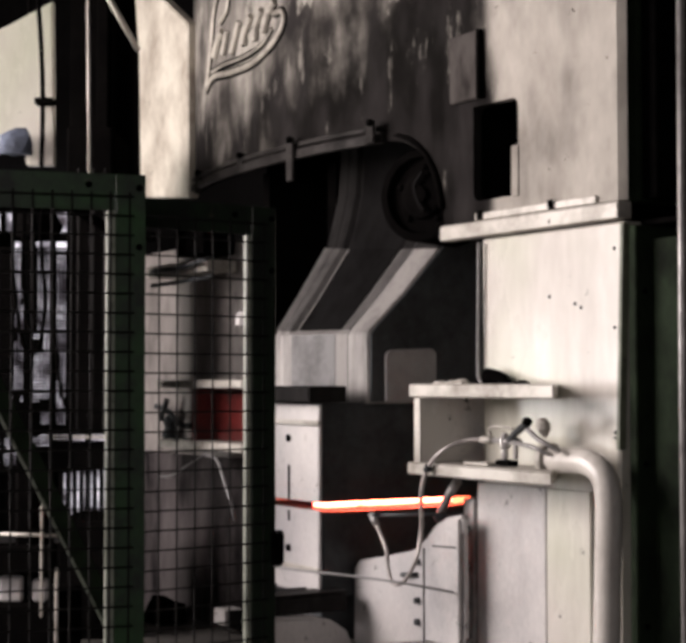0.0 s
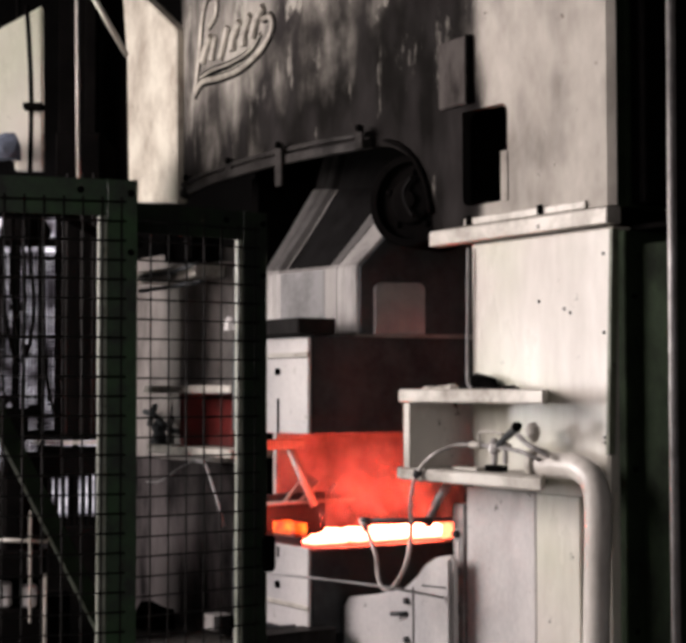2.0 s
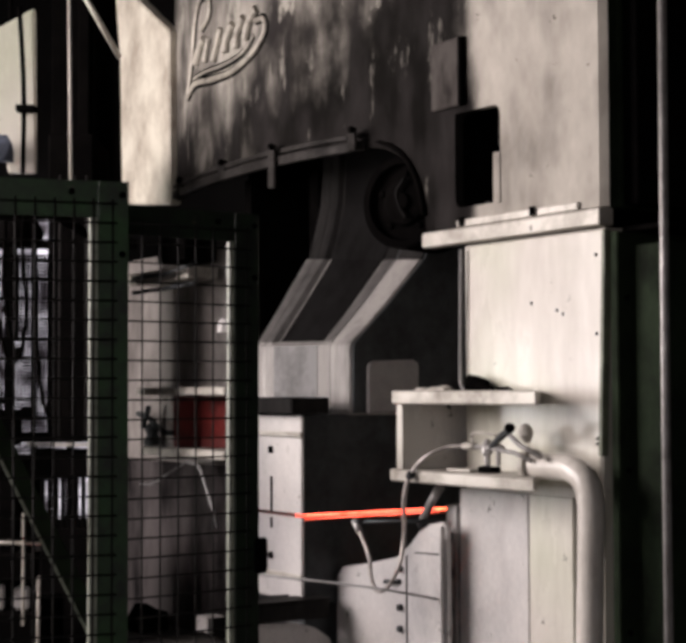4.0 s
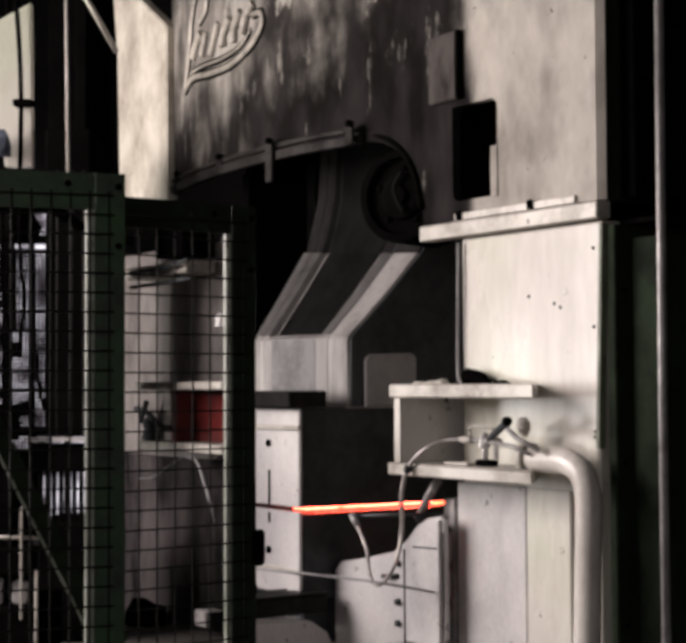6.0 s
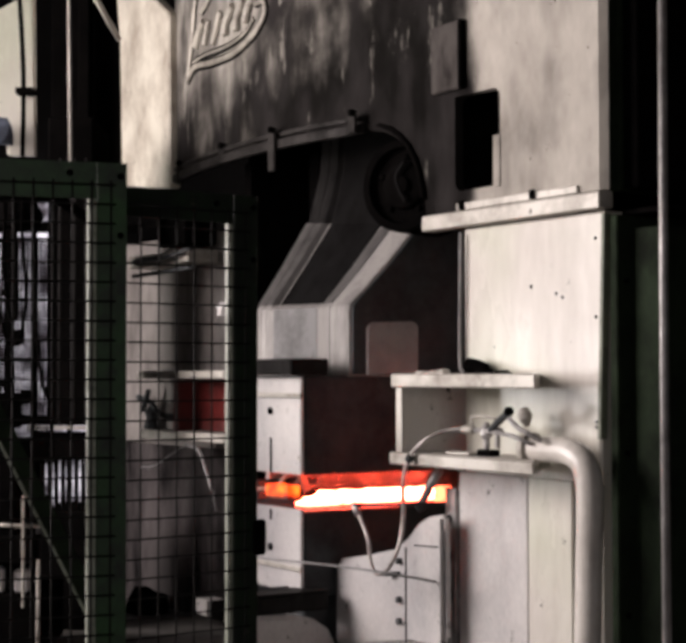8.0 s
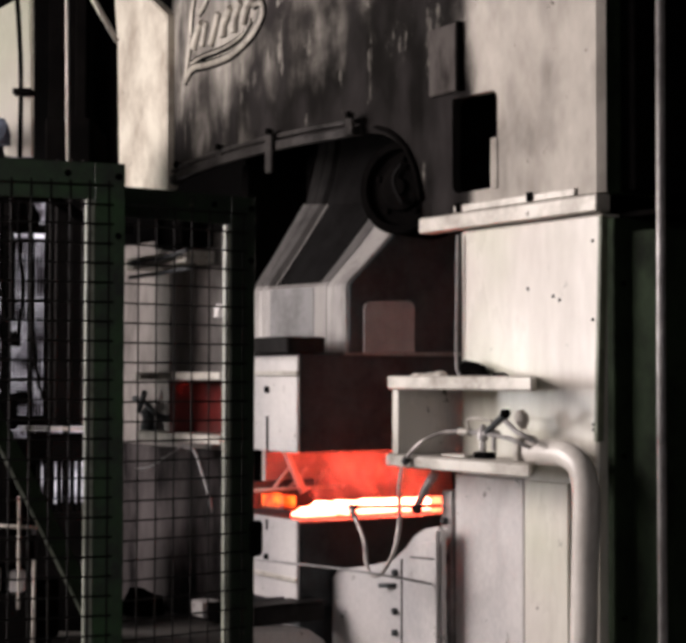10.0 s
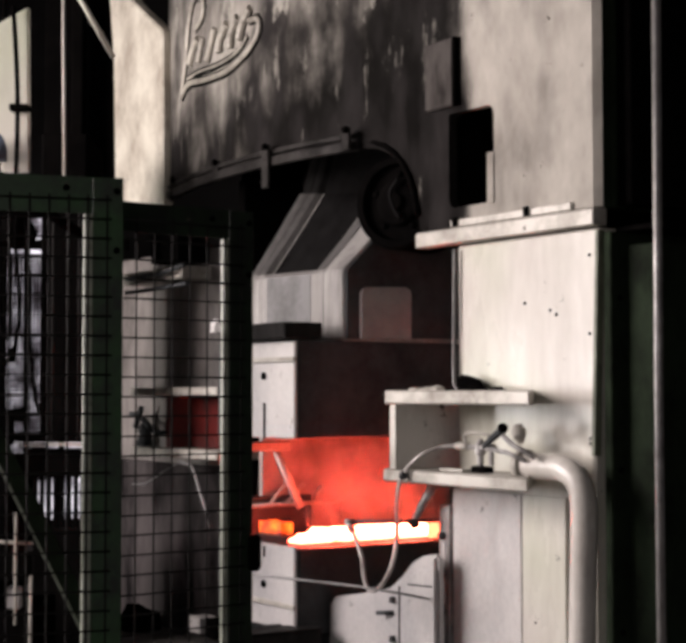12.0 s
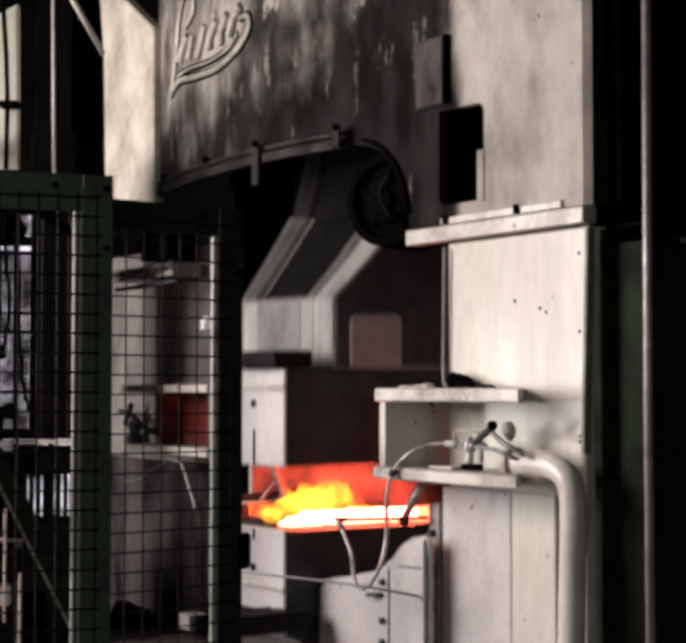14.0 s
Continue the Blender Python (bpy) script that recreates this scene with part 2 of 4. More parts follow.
    l.new(sc.outputs[0], sr.inputs[0])
    mx2 = n.new("ShaderNodeMixRGB")
    l.new(sr.outputs[0], mx2.inputs[0])
    l.new(mx.outputs[0], mx2.inputs[1])
    mx2.inputs[2].default_value = (0.36, 0.34, 0.30, 1)
    # larger flakes where the soot has come off the upper sheet
    fl, fr, mx3 = n.new("ShaderNodeTexNoise"), n.new("ShaderNodeMapRange"), n.new("ShaderNodeMixRGB")
    mp3 = n.new("ShaderNodeMapping")
    mp3.inputs["Scale"].default_value = (1.3, 1, 0.65)
    l.new(tc.outputs["Object"], mp3.inputs[0])
    l.new(mp3.outputs[0], fl.inputs["Vector"])
    fl.inputs["Scale"].default_value, fl.inputs["Detail"].default_value, fl.inputs["Roughness"].default_value = 3.2, 9, 0.66
    fr.inputs["From Min"].default_value, fr.inputs["From Max"].default_value, fr.inputs["To Max"].default_value = 0.56, 0.63, 0.75
    up, both = n.new("ShaderNodeMapRange"), n.new("ShaderNodeMath")
    up.inputs["From Min"].default_value, up.inputs["From Max"].default_value = 3.15, 3.6
    both.operation = "MULTIPLY"
    l.new(fl.outputs[0], fr.inputs[0])
    l.new(xyz.outputs[2], up.inputs[0])
    l.new(fr.outputs[0], both.inputs[0])
    l.new(up.outputs[0], both.inputs[1])
    l.new(both.outputs[0], mx3.inputs[0])
    l.new(mx2.outputs[0], mx3.inputs[1])
    mx3.inputs[2].default_value = (0.40, 0.38, 0.335, 1)
    l.new(mx3.outputs[0], bsdf.inputs["Base Color"])
    return m


SOOTY = head_paint()
# sheen switched off so the darkest materials stay dark
for m in (BLACK, HALLWALL, DIMDARK, DARKPANEL, COVERPAINT):
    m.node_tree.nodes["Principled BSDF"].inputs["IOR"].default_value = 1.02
for m in (SOOTY, DARKSTEEL, LIPMAT):
    m.node_tree.nodes["Principled BSDF"].inputs["IOR"].default_value = 1.1
EMBLEM = material("pale_emblem_paint", (0.46, 0.43, 0.37), (0.13, 0.115, 0.10), 0.4, 0.1, 30, 5.0, 0.45, 1.0, 0.1)


def veil(name, colour, density, grain=4.5):
    """Thin smoke: mostly clear, uneven."""
    m = bpy.data.materials.new(name)
    m.use_nodes = True
    n, l = m.node_tree.nodes, m.node_tree.links
    bsdf = n["Principled BSDF"]
    bsdf.inputs["Base Color"].default_value = (*colour, 1)
    bsdf.inputs["Roughness"].default_value = 1.0
    bsdf.inputs["Specular IOR Level"].default_value = 0.0
    tc, tex = n.new("ShaderNodeTexCoord"), n.new("ShaderNodeTexNoise")
    tex.inputs["Scale"].default_value, tex.inputs["Detail"].default_value, tex.inputs["Distortion"].default_value = grain, 3, 0.4
    l.new(tc.outputs["Object"], tex.inputs["Vector"])
    mr = n.new("ShaderNodeMapRange")
    mr.inputs["From Min"].default_value, mr.inputs["From Max"].default_value, mr.inputs["To Max"].default_value = 0.2, 0.75, density
    l.new(tex.outputs[0], mr.inputs[0])
    # each puff thins out towards its own rim
    soft, mul = n.new("ShaderNodeMapping"), n.new("ShaderNodeMath")
    soft.inputs["Location"].default_value, soft.inputs["Scale"].default_value = (0, -1, -1), (0, 2, 2)
    l.new(tc.outputs["Generated"], soft.inputs[0])
    ball = n.new("ShaderNodeTexGradient")
    ball.gradient_type = "QUADRATIC_SPHERE"
    l.new(soft.outputs[0], ball.inputs[0])
    mul.operation = "MULTIPLY"
    l.new(mr.outputs[0], mul.inputs[0])
    l.new(ball.outputs["Fac"], mul.inputs[1])
    l.new(mul.outputs[0], bsdf.inputs["Alpha"])
    return m


SMOKE = veil("thin_forge_smoke", (0.74, 0.7, 0.69), 0.62)
HAZE = veil("faint_forge_haze", (0.62, 0.56, 0.55), 0.62, 2.4)
FLAME = veil("burning_lubricant_flame", (0.1, 0.05, 0.02), 1.0)
_f = FLAME.node_tree.nodes["Principled BSDF"]
_f.inputs["Emission Color"].default_value = (1.0, 0.40, 0.03, 1)
_f.inputs["Emission Strength"].default_value = 6.0


# ---- mesh helpers ----
def finish(bm, bevel=0.0, seg=1):
    bmesh.ops.recalc_face_normals(bm, faces=bm.faces)
    if bevel:
        sharp = [e for e in bm.edges if len(e.link_faces) == 2 and e.calc_face_angle(0) > 0.6]
        bmesh.ops.bevel(bm, geom=sharp, offset=bevel, segments=seg, affect="EDGES", clamp_overlap=True)
    return bm


def box(x0, x1, y0, y1, z0, z1, bevel=0.006):
    bm = bmesh.new()
    v = [bm.verts.new((x, y, z)) for z in (z0, z1) for x, y in ((x0, y0), (x1, y0), (x1, y1), (x0, y1))]
    for f in ((3, 2, 1, 0), (4, 5, 6, 7), (0, 1, 5, 4), (1, 2, 6, 5), (2, 3, 7, 6), (3, 0, 4, 7)):
        bm.faces.new([v[i] for i in f])
    return finish(bm, bevel)


def prism(points, axis, a, b, bevel=0.006, seg=1):
    """A flat outline drawn out along an axis: 0, outline in (y, z); 1, in (x, z); 2, in (x, y)."""
    bm = bmesh.new()
    put = ((lambda p, h: (h, p[0], p[1])), (lambda p, h: (p[0], h, p[1])), (lambda p, h: (p[0], p[1], h)))[axis]
    lo, hi = [bm.verts.new(put(p, a)) for p in points], [bm.verts.new(put(p, b)) for p in points]
    bm.faces.new(lo)
    bm.faces.new(hi[::-1])
    for i in range(len(points)):
        j = (i + 1) % len(points)
        bm.faces.new((lo[i], hi[i], hi[j], lo[j]))
    return finish(bm, bevel, seg)


def smooth_line(points, steps=8):
    """A smooth line through points."""
    p = [Vector(q) for q in points]
    p = [2 * p[0] - p[1], *p, 2 * p[-1] - p[-2]]
    out = []
    for i in range(1, len(p) - 2):
        a, b, c, d = p[i - 1:i + 3]
        for k in range(steps):
            t = k / steps
            out.append(0.5 * (2 * b + (c - a) * t + (2 * a - 5 * b + 4 * c - d) * t * t + (3 * b - a - 3 * c + d) * t ** 3))
    return out + [p[-2]]


def tube(points, r, sides=10, taper=1.0):
    bm = bmesh.new()
    pts = [Vector(p) for p in points]
    rings = []
    side = None
    for i, p in enumerate(pts):
        d = (pts[min(i + 1, len(pts) - 1)] - pts[max(i - 1, 0)]).normalized()
        if side is None:
            side = d.orthogonal().normalized()
        side = (side - d * side.dot(d)).normalized()
        up = d.cross(side)
        rr = r * (1 + (taper - 1) * i / max(len(pts) - 1, 1))
        rings.append([bm.verts.new(p + rr * (math.cos(2 * math.pi * k / sides) * side + math.sin(2 * math.pi * k / sides) * up)) for k in range(sides)])
    for a, b in zip(rings, rings[1:]):
        for k in range(sides):
            f = bm.faces.new((a[k], a[(k + 1) % sides], b[(k + 1) % sides], b[k]))
            f.smooth = True
    bm.faces.new(rings[0][::-1])
    bm.faces.new(rings[-1])
    return finish(bm)


def lathe(profile, centre, direction, sides=24):
    """Turned body: profile of (radius, height) along a direction from centre."""
    bm = bmesh.new()
    m = Matrix.Translation(centre) @ Vector(direction).to_track_quat("Z", "Y").to_matrix().to_4x4()
    rings = [[bm.verts.new(m @ Vector((r * math.cos(2 * math.pi * k / sides), r * math.sin(2 * math.pi * k / sides), h))) for k in range(sides)] for r, h in profile]
    for a, b in zip(rings, rings[1:]):
        for k in range(sides):
            bm.faces.new((a[k], a[(k + 1) % sides], b[(k + 1) % sides], b[k]))
    bm.faces.new(rings[0][::-1])
    bm.faces.new(rings[-1])
    return finish(bm)


def part(name, bm, mat, parent=None, label=""):
    me = bpy.data.meshes.new(name)
    bm.to_mesh(me)
    bm.free()
    me.materials.append(mat)
    ob = new(name, me)
    ob.parent = parent
    return tagged(ob, label)


def thing(name, m, label, category, group="", kind=""):
    ob = new(name)
    ob.matrix_world = m
    return tagged(ob, label, category, group, kind)


def structure(name, bm, mat, label, category):
    return tagged(part(name, bm, mat), label, category, kind="structure")


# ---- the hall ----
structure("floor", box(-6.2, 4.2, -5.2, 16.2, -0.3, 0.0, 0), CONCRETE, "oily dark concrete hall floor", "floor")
structure("ceiling", box(-6.2, 4.2, -5.2, 16.2, 7.5, 7.7, 0), HALLWALL, "near-black hall ceiling", "ceiling")
structure("wall_east", box(4.0, 4.2, -5.0, 16.0, 0, 7.5, 0), HALLWALL, "near-black side wall of the hall", "wall")


def pierced_wall(along, across, cuts, levels, holes, name, label):
    """A thick wall in cells along x or y, left open where the holes are."""
    bm = bmesh.new()
    for i in range(len(cuts) - 1):
        for j in range(len(levels) - 1):
            if (i, j) in holes:
                continue
            a, b = (cuts[i], cuts[i + 1]), across
            x, y = (a, b) if along == 0 else (b, a)
            cell = box(*x, *y, levels[j], levels[j + 1], 0)
            me = bpy.data.meshes.new("cell")
            cell.to_mesh(me)
            cell.free()
            bm.from_mesh(me)
            bpy.data.meshes.remove(me)
    return structure(name, bm, HALLWALL, label, "wall")


# the opening in the end wall is added for the fill lamp
pierced_wall(0, (-5.2, -5.0), (-6.0, -3.05, 0.65, 4.0), (0, 1.25, 4.75, 7.5), {(1, 1)}, "wall_south", "near-black end wall with an opening added for the fill lamp")
pierced_wall(1, (-6.2, -6.0), (-5.0, 5.2, 8.9, 9.12, 9.68, 16.0), (0, 0.97, 1.93, 2.0, 5.3, 7.5), {(1, 3), (3, 1)}, "wall_west", "near-black side wall with a tall window opening")
structure("wall_north", box(-6.0, 4.0, 16.0, 16.2, 0, 7.5, 0), HALLWALL, "near-black far wall of the hall", "wall")

# ---- the forging hammer: x runs along its front away from the corner column, y out of its front ----
HM = pose(1.181, 6.9, 0, 0, 0, 122.005)
hammer = thing("forging_hammer", HM, "huge sooted cream counterblow forging hammer with an open throat", "forging hammer")

# corner column
part("column", prism([(0, 0), (0.996, 0), (0.996, 2.262), (-0.035, 2.262), (0, 1.3)], 1, -1.0, 0, 0.012), CREAM, hammer, "cream-painted column with chipped paint")
part("face_panel", box(0.486, 1.014, 0.002, 0.022, 0.03, 1.069, 0.005), WHITE, hammer, "bolted pale cover panel")
part("inspection_plate", box(0.178, 0.484, 0.002, 0.018, 0.03, 1.067, 0.004), CREAM, hammer, "cream inspection plate")
part("ledge", prism([(-0.04, 2.27), (0.045, 2.27), (0.045, 2.34), (0.035, 2.348), (-0.04, 2.348)], 0, -0.048, 1.292, 0.005), PLATE, hammer, "projecting steel ledge")
part("ledge_strip", box(0.1, 1.003, 0.026, 0.04, 2.349, 2.385, 0.004), PLATE, hammer)
for s in (0.953, 0.405):
    part("clamp_lug", box(s - 0.018, s + 0.018, 0.041, 0.056, 2.35, 2.395, 0.005), BLACK, hammer)
for z in (1.335, 1.312, 1.796, 2.144):
    part("rivet", lathe([(0.008, 0), (0.007, 0.005), (0.003, 0.008)], (0.023, 0.001, z), (0, 1, 0), 8), IRON, hammer)
for sx, z in ((0.473, 1.952), (0.25, 1.892), (0.292, 1.911)):
    part("drilled_plug", lathe([(0.009, 0), (0.008, 0.003), (0.004, 0.004)], (sx, 0.001, z), (0, 1, 0), 8), IRON, hammer)
part("edge_strip", prism([(-0.012, 1.26), (0.012, 1.26), (-0.023, 2.25), (-0.047, 2.25)], 1, -0.03, 0.012, 0.004), EDGEGREEN, hammer, "thin pale green edge strip")
flange = part("bolted_flange", box(1.03, 1.118, -0.08, 0.03, 0.03, 0.984, 0.005), STEEL, hammer, "bolted edge flange")
for lev in (0.834, 0.652, 0.469, 0.309):
    part("bolt", lathe([(0.02, 0), (0.02, 0.02), (0.013, 0.028)], (1.079, 0.03, lev), (0, 1, 0), 6), IRON, flange)

for z0, z1 in ((0.68, 0.80), (0.50, 0.62), (0.34, 0.44), (0.06, 0.28)):
    part("edge_bar", box(1.062, 1.085, 0.031, 0.036, z0, z1, 0.002), WHITE, flange, "white bar between the flange bolts")

# head: a plan line from the corner, bulging over the throat
PLAN = [(-0.042, -0.024), (-0.018, 0), (0.35, 0), (0.67, 0), (1.03, 0), (1.2, 0.002), (1.272, 0.004), (1.28, 0.004), (1.30, 0.005), (1.335, 0.006), (1.39, 0.008), (1.45, 0.012), (1.53, 0.018), (1.63, 0.028), (1.75, 0.042), (1.9, 0.065), (2.05, 0.095), (2.3, 0.13), (2.6, 0.148), (2.9, 0.145), (3.2, 0.125), (3.5, 0.09), (3.8, 0.045), (4.07, -0.01), (4.3, -0.07)]


def head_bottom(s):
    if s <= 1.272:
        return 2.352
    if s < 1.76:
        k = (1.76 - s) / 0.488
        return 2.352 + 0.49 * math.sqrt(max(0, 1 - k * k))
    return 2.842


def head_shell():
    """The head's sheet with its access opening cut out, as a shell with depth."""
    bm = bmesh.new()
    levels = (0, 0.095, 0.565, 0.70, 1.0, 1.9)
    grid = []
    for s, q in PLAN:
        zb = head_bottom(s)
        col = []
        for h in levels:
            z = 2.352 + h if s <= 1.272 else zb + (4.25 - zb) * h / 1.9
            col.append(bm.verts.new((s, q, z)))
        grid.append(col)
    for i in range(len(PLAN) - 1):
        for j in range(len(levels) - 1):
            if i == 3 and j == 1:
                continue
            f = bm.faces.new((grid[i][j], grid[i + 1][j], grid[i + 1][j + 1], grid[i][j + 1]))
            f.smooth = i > 4
    # rounded corners of the opening
    for i, j, di, dj in ((3, 1, 1, 1), (4, 1, -1, 1), (3, 2, 1, -1), (4, 2, -1, -1)):
        c = grid[i][j]
        r, mid = 0.05, []
        for k in range(5):
            a = radians(22.5 * k)
            mid.append(bm.verts.new(c.co + Vector((di * r * (1 - math.sin(a)), 0, dj * r * (1 - math.cos(a))))))
        for a, b in zip(mid, mid[1:]):
            bm.faces.new((c, a, b))
    bmesh.ops.recalc_face_normals(bm, faces=bm.faces)
    return bm


head = part("head_cover", head_shell(), SOOTY, hammer, "curved sooty head cover with worn paint")
solid = head.modifiers.new("thickness", "SOLIDIFY")
solid.thickness, solid.offset = 0.05, 0
# black sheets stand in for the unlit depth behind the opening
part("hole_backing", box(0.5, 1.3, -0.54, -0.46, 2.352, 3.1, 0.004), BLACK, hammer, "black sheet in place of the opening's unlit inside")
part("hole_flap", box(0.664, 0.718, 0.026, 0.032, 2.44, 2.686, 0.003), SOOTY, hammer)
part("hole_backing", box(1.3, 1.34, -0.45, -0.04, 2.36, 3.1, 0.004), BLACK, hammer)
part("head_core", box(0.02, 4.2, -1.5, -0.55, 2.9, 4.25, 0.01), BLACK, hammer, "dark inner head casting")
part("corner_post", box(-0.05, 0.03, -0.4, -0.075, 2.352, 4.25, 0.006), GREENDK, hammer)
small_cover = part("small_cover", box(0.962, 1.195, 0.03, 0.055, 2.95, 3.29, 0.008), COVERPAINT, hammer, "small bolted cover plate")
part("cover_edge", box(0.935, 0.959, 0.027, 0.06, 2.95, 3.29, 0.003), BLACK, small_cover)


def lip(offset, z0, z1, depth):
    bm = bmesh.new()
    line = [(s, q) for s, q in PLAN if s >= 1.74]
    rows = []
    for s, q in line:
        rows.append([bm.verts.new((s, q + offset + d, z)) for d, z in ((0, z0), (depth, z0), (depth, z1), (0, z1))])
    for a, b in zip(rows, rows[1:]):
        for k in range(4):
            bm.faces.new((a[k], a[(k + 1) % 4], b[(k + 1) % 4], b[k]))
    bm.faces.new(rows[0])
    bm.faces.new(rows[-1][::-1])
    return finish(bm, 0.004)


part("lip_flange", lip(0.026, 2.83, 2.882, 0.03), LIPMAT, hammer, "dark worn rim under the head cover")
part("lip_rail", lip(0.026, 2.90, 2.925, 0.022), LIPMAT, hammer)
for s, q, z0 in (2.524, 0.205, 2.703), (1.794, 0.13, 2.83), (4.048, 0.03, 2.80), (3.214, 0.16, 2.84):
    part("clamp_strap", box(s - 0.035, s + 0.035, q, q + 0.02, z0, 2.95, 0.004), LIPMAT, hammer)
    part("clamp_bolt", lathe([(0.02, 0), (0.02, 0.02), (0.012, 0.026)], (s - 0.02, q + 0.02, 2.935), (0, 1, 0), 6), BLACK, hammer)

# round guide housing in the throat's upper corner
PORT = Vector((1.655, -0.09, 2.552))
FACE = Vector((-0.45, 1, 0)).normalized()
ACROSS = Vector((FACE.y, -FACE.x, 0))
port = part("guide_housing", lathe([(0.252, -0.35), (0.252, 0.0), (0.242, 0.012), (0.206, 0.012), (0.196, -0.03), (0.13, -0.03), (0.12, 0.0), (0.10, 0.006), (0.05, 0.006), (0.045, 0.03), (0.02, 0.035)], PORT, FACE, 40), BLACK, hammer, "round guide housing, black to stand in for shade")
for k in range(5):
    a = radians(20 + 72 * k)
    part("housing_bolt", lathe([(0.018, 0), (0.018, 0.016), (0.01, 0.02)], PORT + 0.153 * (math.cos(a) * ACROSS + math.sin(a) * Vector((0, 0, 1))) - 0.03 * FACE, FACE, 6), BLACK, port)
part("housing_grip", tube(smooth_line([PORT + 0.03 * FACE + x * ACROSS + Vector((0, 0, z)) for x, z in ((-0.03, 0.12), (0.02, 0.05), (0.0, -0.03), (-0.04, -0.09))], 5), 0.012, 8), DARKPANEL, port)
part("corner_rim", tube([(s, 0.045, head_bottom(s) + 0.03) for s in (1.275, 1.285, 1.31, 1.35, 1.41, 1.48, 1.56, 1.66, 1.77)], 0.016, 8), BLACK, hammer, "dark bent rim round the throat's corner")

# rear of the throat, closed with plain black walls
part("throat_wall", box(2.95, 3.05, -2.6, -0.35, 0.0, 2.9, 0), BLACK, hammer, "black inner wall")
# added pale panel reflects the billet's glow; the block darkens its lower end
part("glow_panel", box(2.90, 2.94, -1.7, 0.02, 0.3, 1.32, 0.004), GLOWPANEL, hammer, "pale panel added behind the dies to catch the billet's glow")
part("dark_block", box(2.86, 2.895, -0.30, 0.12, 0.3, 0.93, 0.006), IRON, hammer, "dark block added low behind the dies")
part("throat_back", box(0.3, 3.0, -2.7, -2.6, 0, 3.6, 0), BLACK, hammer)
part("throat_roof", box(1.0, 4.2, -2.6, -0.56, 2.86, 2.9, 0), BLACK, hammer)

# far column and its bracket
# plain black panel added beside the far column
part("far_wall", box(3.3, 3.38, -2.4, -0.08, 0, 2.86, 0), BLACK, hammer, "black inner wall added beside the far column")
FAR_PLAN = [(3.62, -1.2), (3.55, -0.2), (3.56, -0.05), (3.62, 0.0), (3.92, 0.02), (4.3, 0.03), (5.1, 0.03), (5.1, -1.2)]
# soot and shade on the far column are both put into its colours
part("far_column", prism(FAR_PLAN, 2, 1.08, 2.46, 0.01), DIMCREAM, hammer, "cream far column, darkened for soot and shade")
part("far_column_base", prism(FAR_PLAN, 2, 0, 1.079, 0.01), DIMDARK, hammer, "foot of the far column, darkened for soot and shade")
part("far_frame", prism([(4.23, 2.793), (4.241, 3.968), (4.706, 4.262), (5.04, 4.579), (5.155, 4.606), (5.039, 3.916), (4.994, 2.87)], 1, -0.06, 0.03, 0.012), WEATHERED, hammer, "weathered cream upper frame plate")

# ---- upper ram and its tooling ----
RS = 1.95
# the ram's front: upright below, then sloping back and curving up into the head; it tapers a little along its length
NEAR = [(0.092, 1.84), (0.092, 2.22), (0.072, 2.245), (-0.136, 2.446), (-0.37, 2.697), (-0.455, 2.84), (-0.495, 3.05), (-0.505, 3.4)]
FAR = [(0.077, 1.84), (0.077, 2.233), (0.06, 2.262), (-0.10, 2.499), (-0.275, 2.77), (-0.325, 2.95), (-0.36, 3.1), (-0.38, 3.4)]
S_NEAR, S_FAR = 1.9, 2.945


def ram_point(s, row, sunk=0.0):
    k = (s - S_NEAR) / (S_FAR - S_NEAR)
    (q0, z0), (q1, z1) = NEAR[row], FAR[row]
    return Vector((s, q0 + (q1 - q0) * k - sunk * (0.4 if row < 2 else 1.0), z0 + (z1 - z0) * k))


def ram_sheet(stations, rows, back):
    """A sheet over the ram's front through stations of (s, sunk depth), closed behind by a straight back."""
    bm = bmesh.new()
    cols = []
    for s, sunk in stations:
        front = [ram_point(s, r, sunk) for r in rows]
        if back is None:
            tail = [p + Vector((0, -0.012, -0.006)) for p in reversed(front)]
        else:
            tail = [Vector((s, back, front[-1].z)), Vector((s, back, front[0].z))]
        cols.append([bm.verts.new(p) for p in front + tail])
    m = len(cols[0])
    for a, b in zip(cols, cols[1:]):
        for i in range(m):
            bm.faces.new((a[i], a[(i + 1) % m], b[(i + 1) % m], b[i]))
    bm.faces.new(cols[0])
    bm.faces.new(cols[-1][::-1])
    return finish(bm)


upper = part("upper_ram", finish(ram_sheet([(1.9, 0.0), (2.095, 0.0), (2.115, 0.006), (2.15, 0.016), (2.262, 0.046), (2.775, 0.046), (2.80, 0.012), (2.86, 0.012), (2.872, 0.0), (2.945, 0.0)], range(5), -0.97), 0.006, 2), RUBBED, hammer, "sloping worn steel upper ram")
# neck and slope pieces carry the head's shade in their colour
part("ram_neck", finish(ram_sheet([(1.9, 0.004), (2.095, 0.004), (2.15, 0.018), (2.262, 0.046), (2.775, 0.046), (2.80, 0.014), (2.86, 0.014), (2.872, 0.004), (2.945, 0.004)], range(4, 8), -0.97), 0.004), DARKSTEEL, upper, "curved ram neck, darkened for soot and shade")
part("dark_slope_panel", ram_sheet([(2.275, 0.042), (2.765, 0.042)], range(2, 8), None), DARKPANEL, upper, "sloping panel sunk in the ram, blackened for soot and shade")
part("slope_bevel", ram_sheet([(2.115, 0.0), (2.15, 0.010), (2.26, 0.040)], range(2, 5), None), SLOPESTEEL, upper, "inner bevel of the slope, darkened for shade")
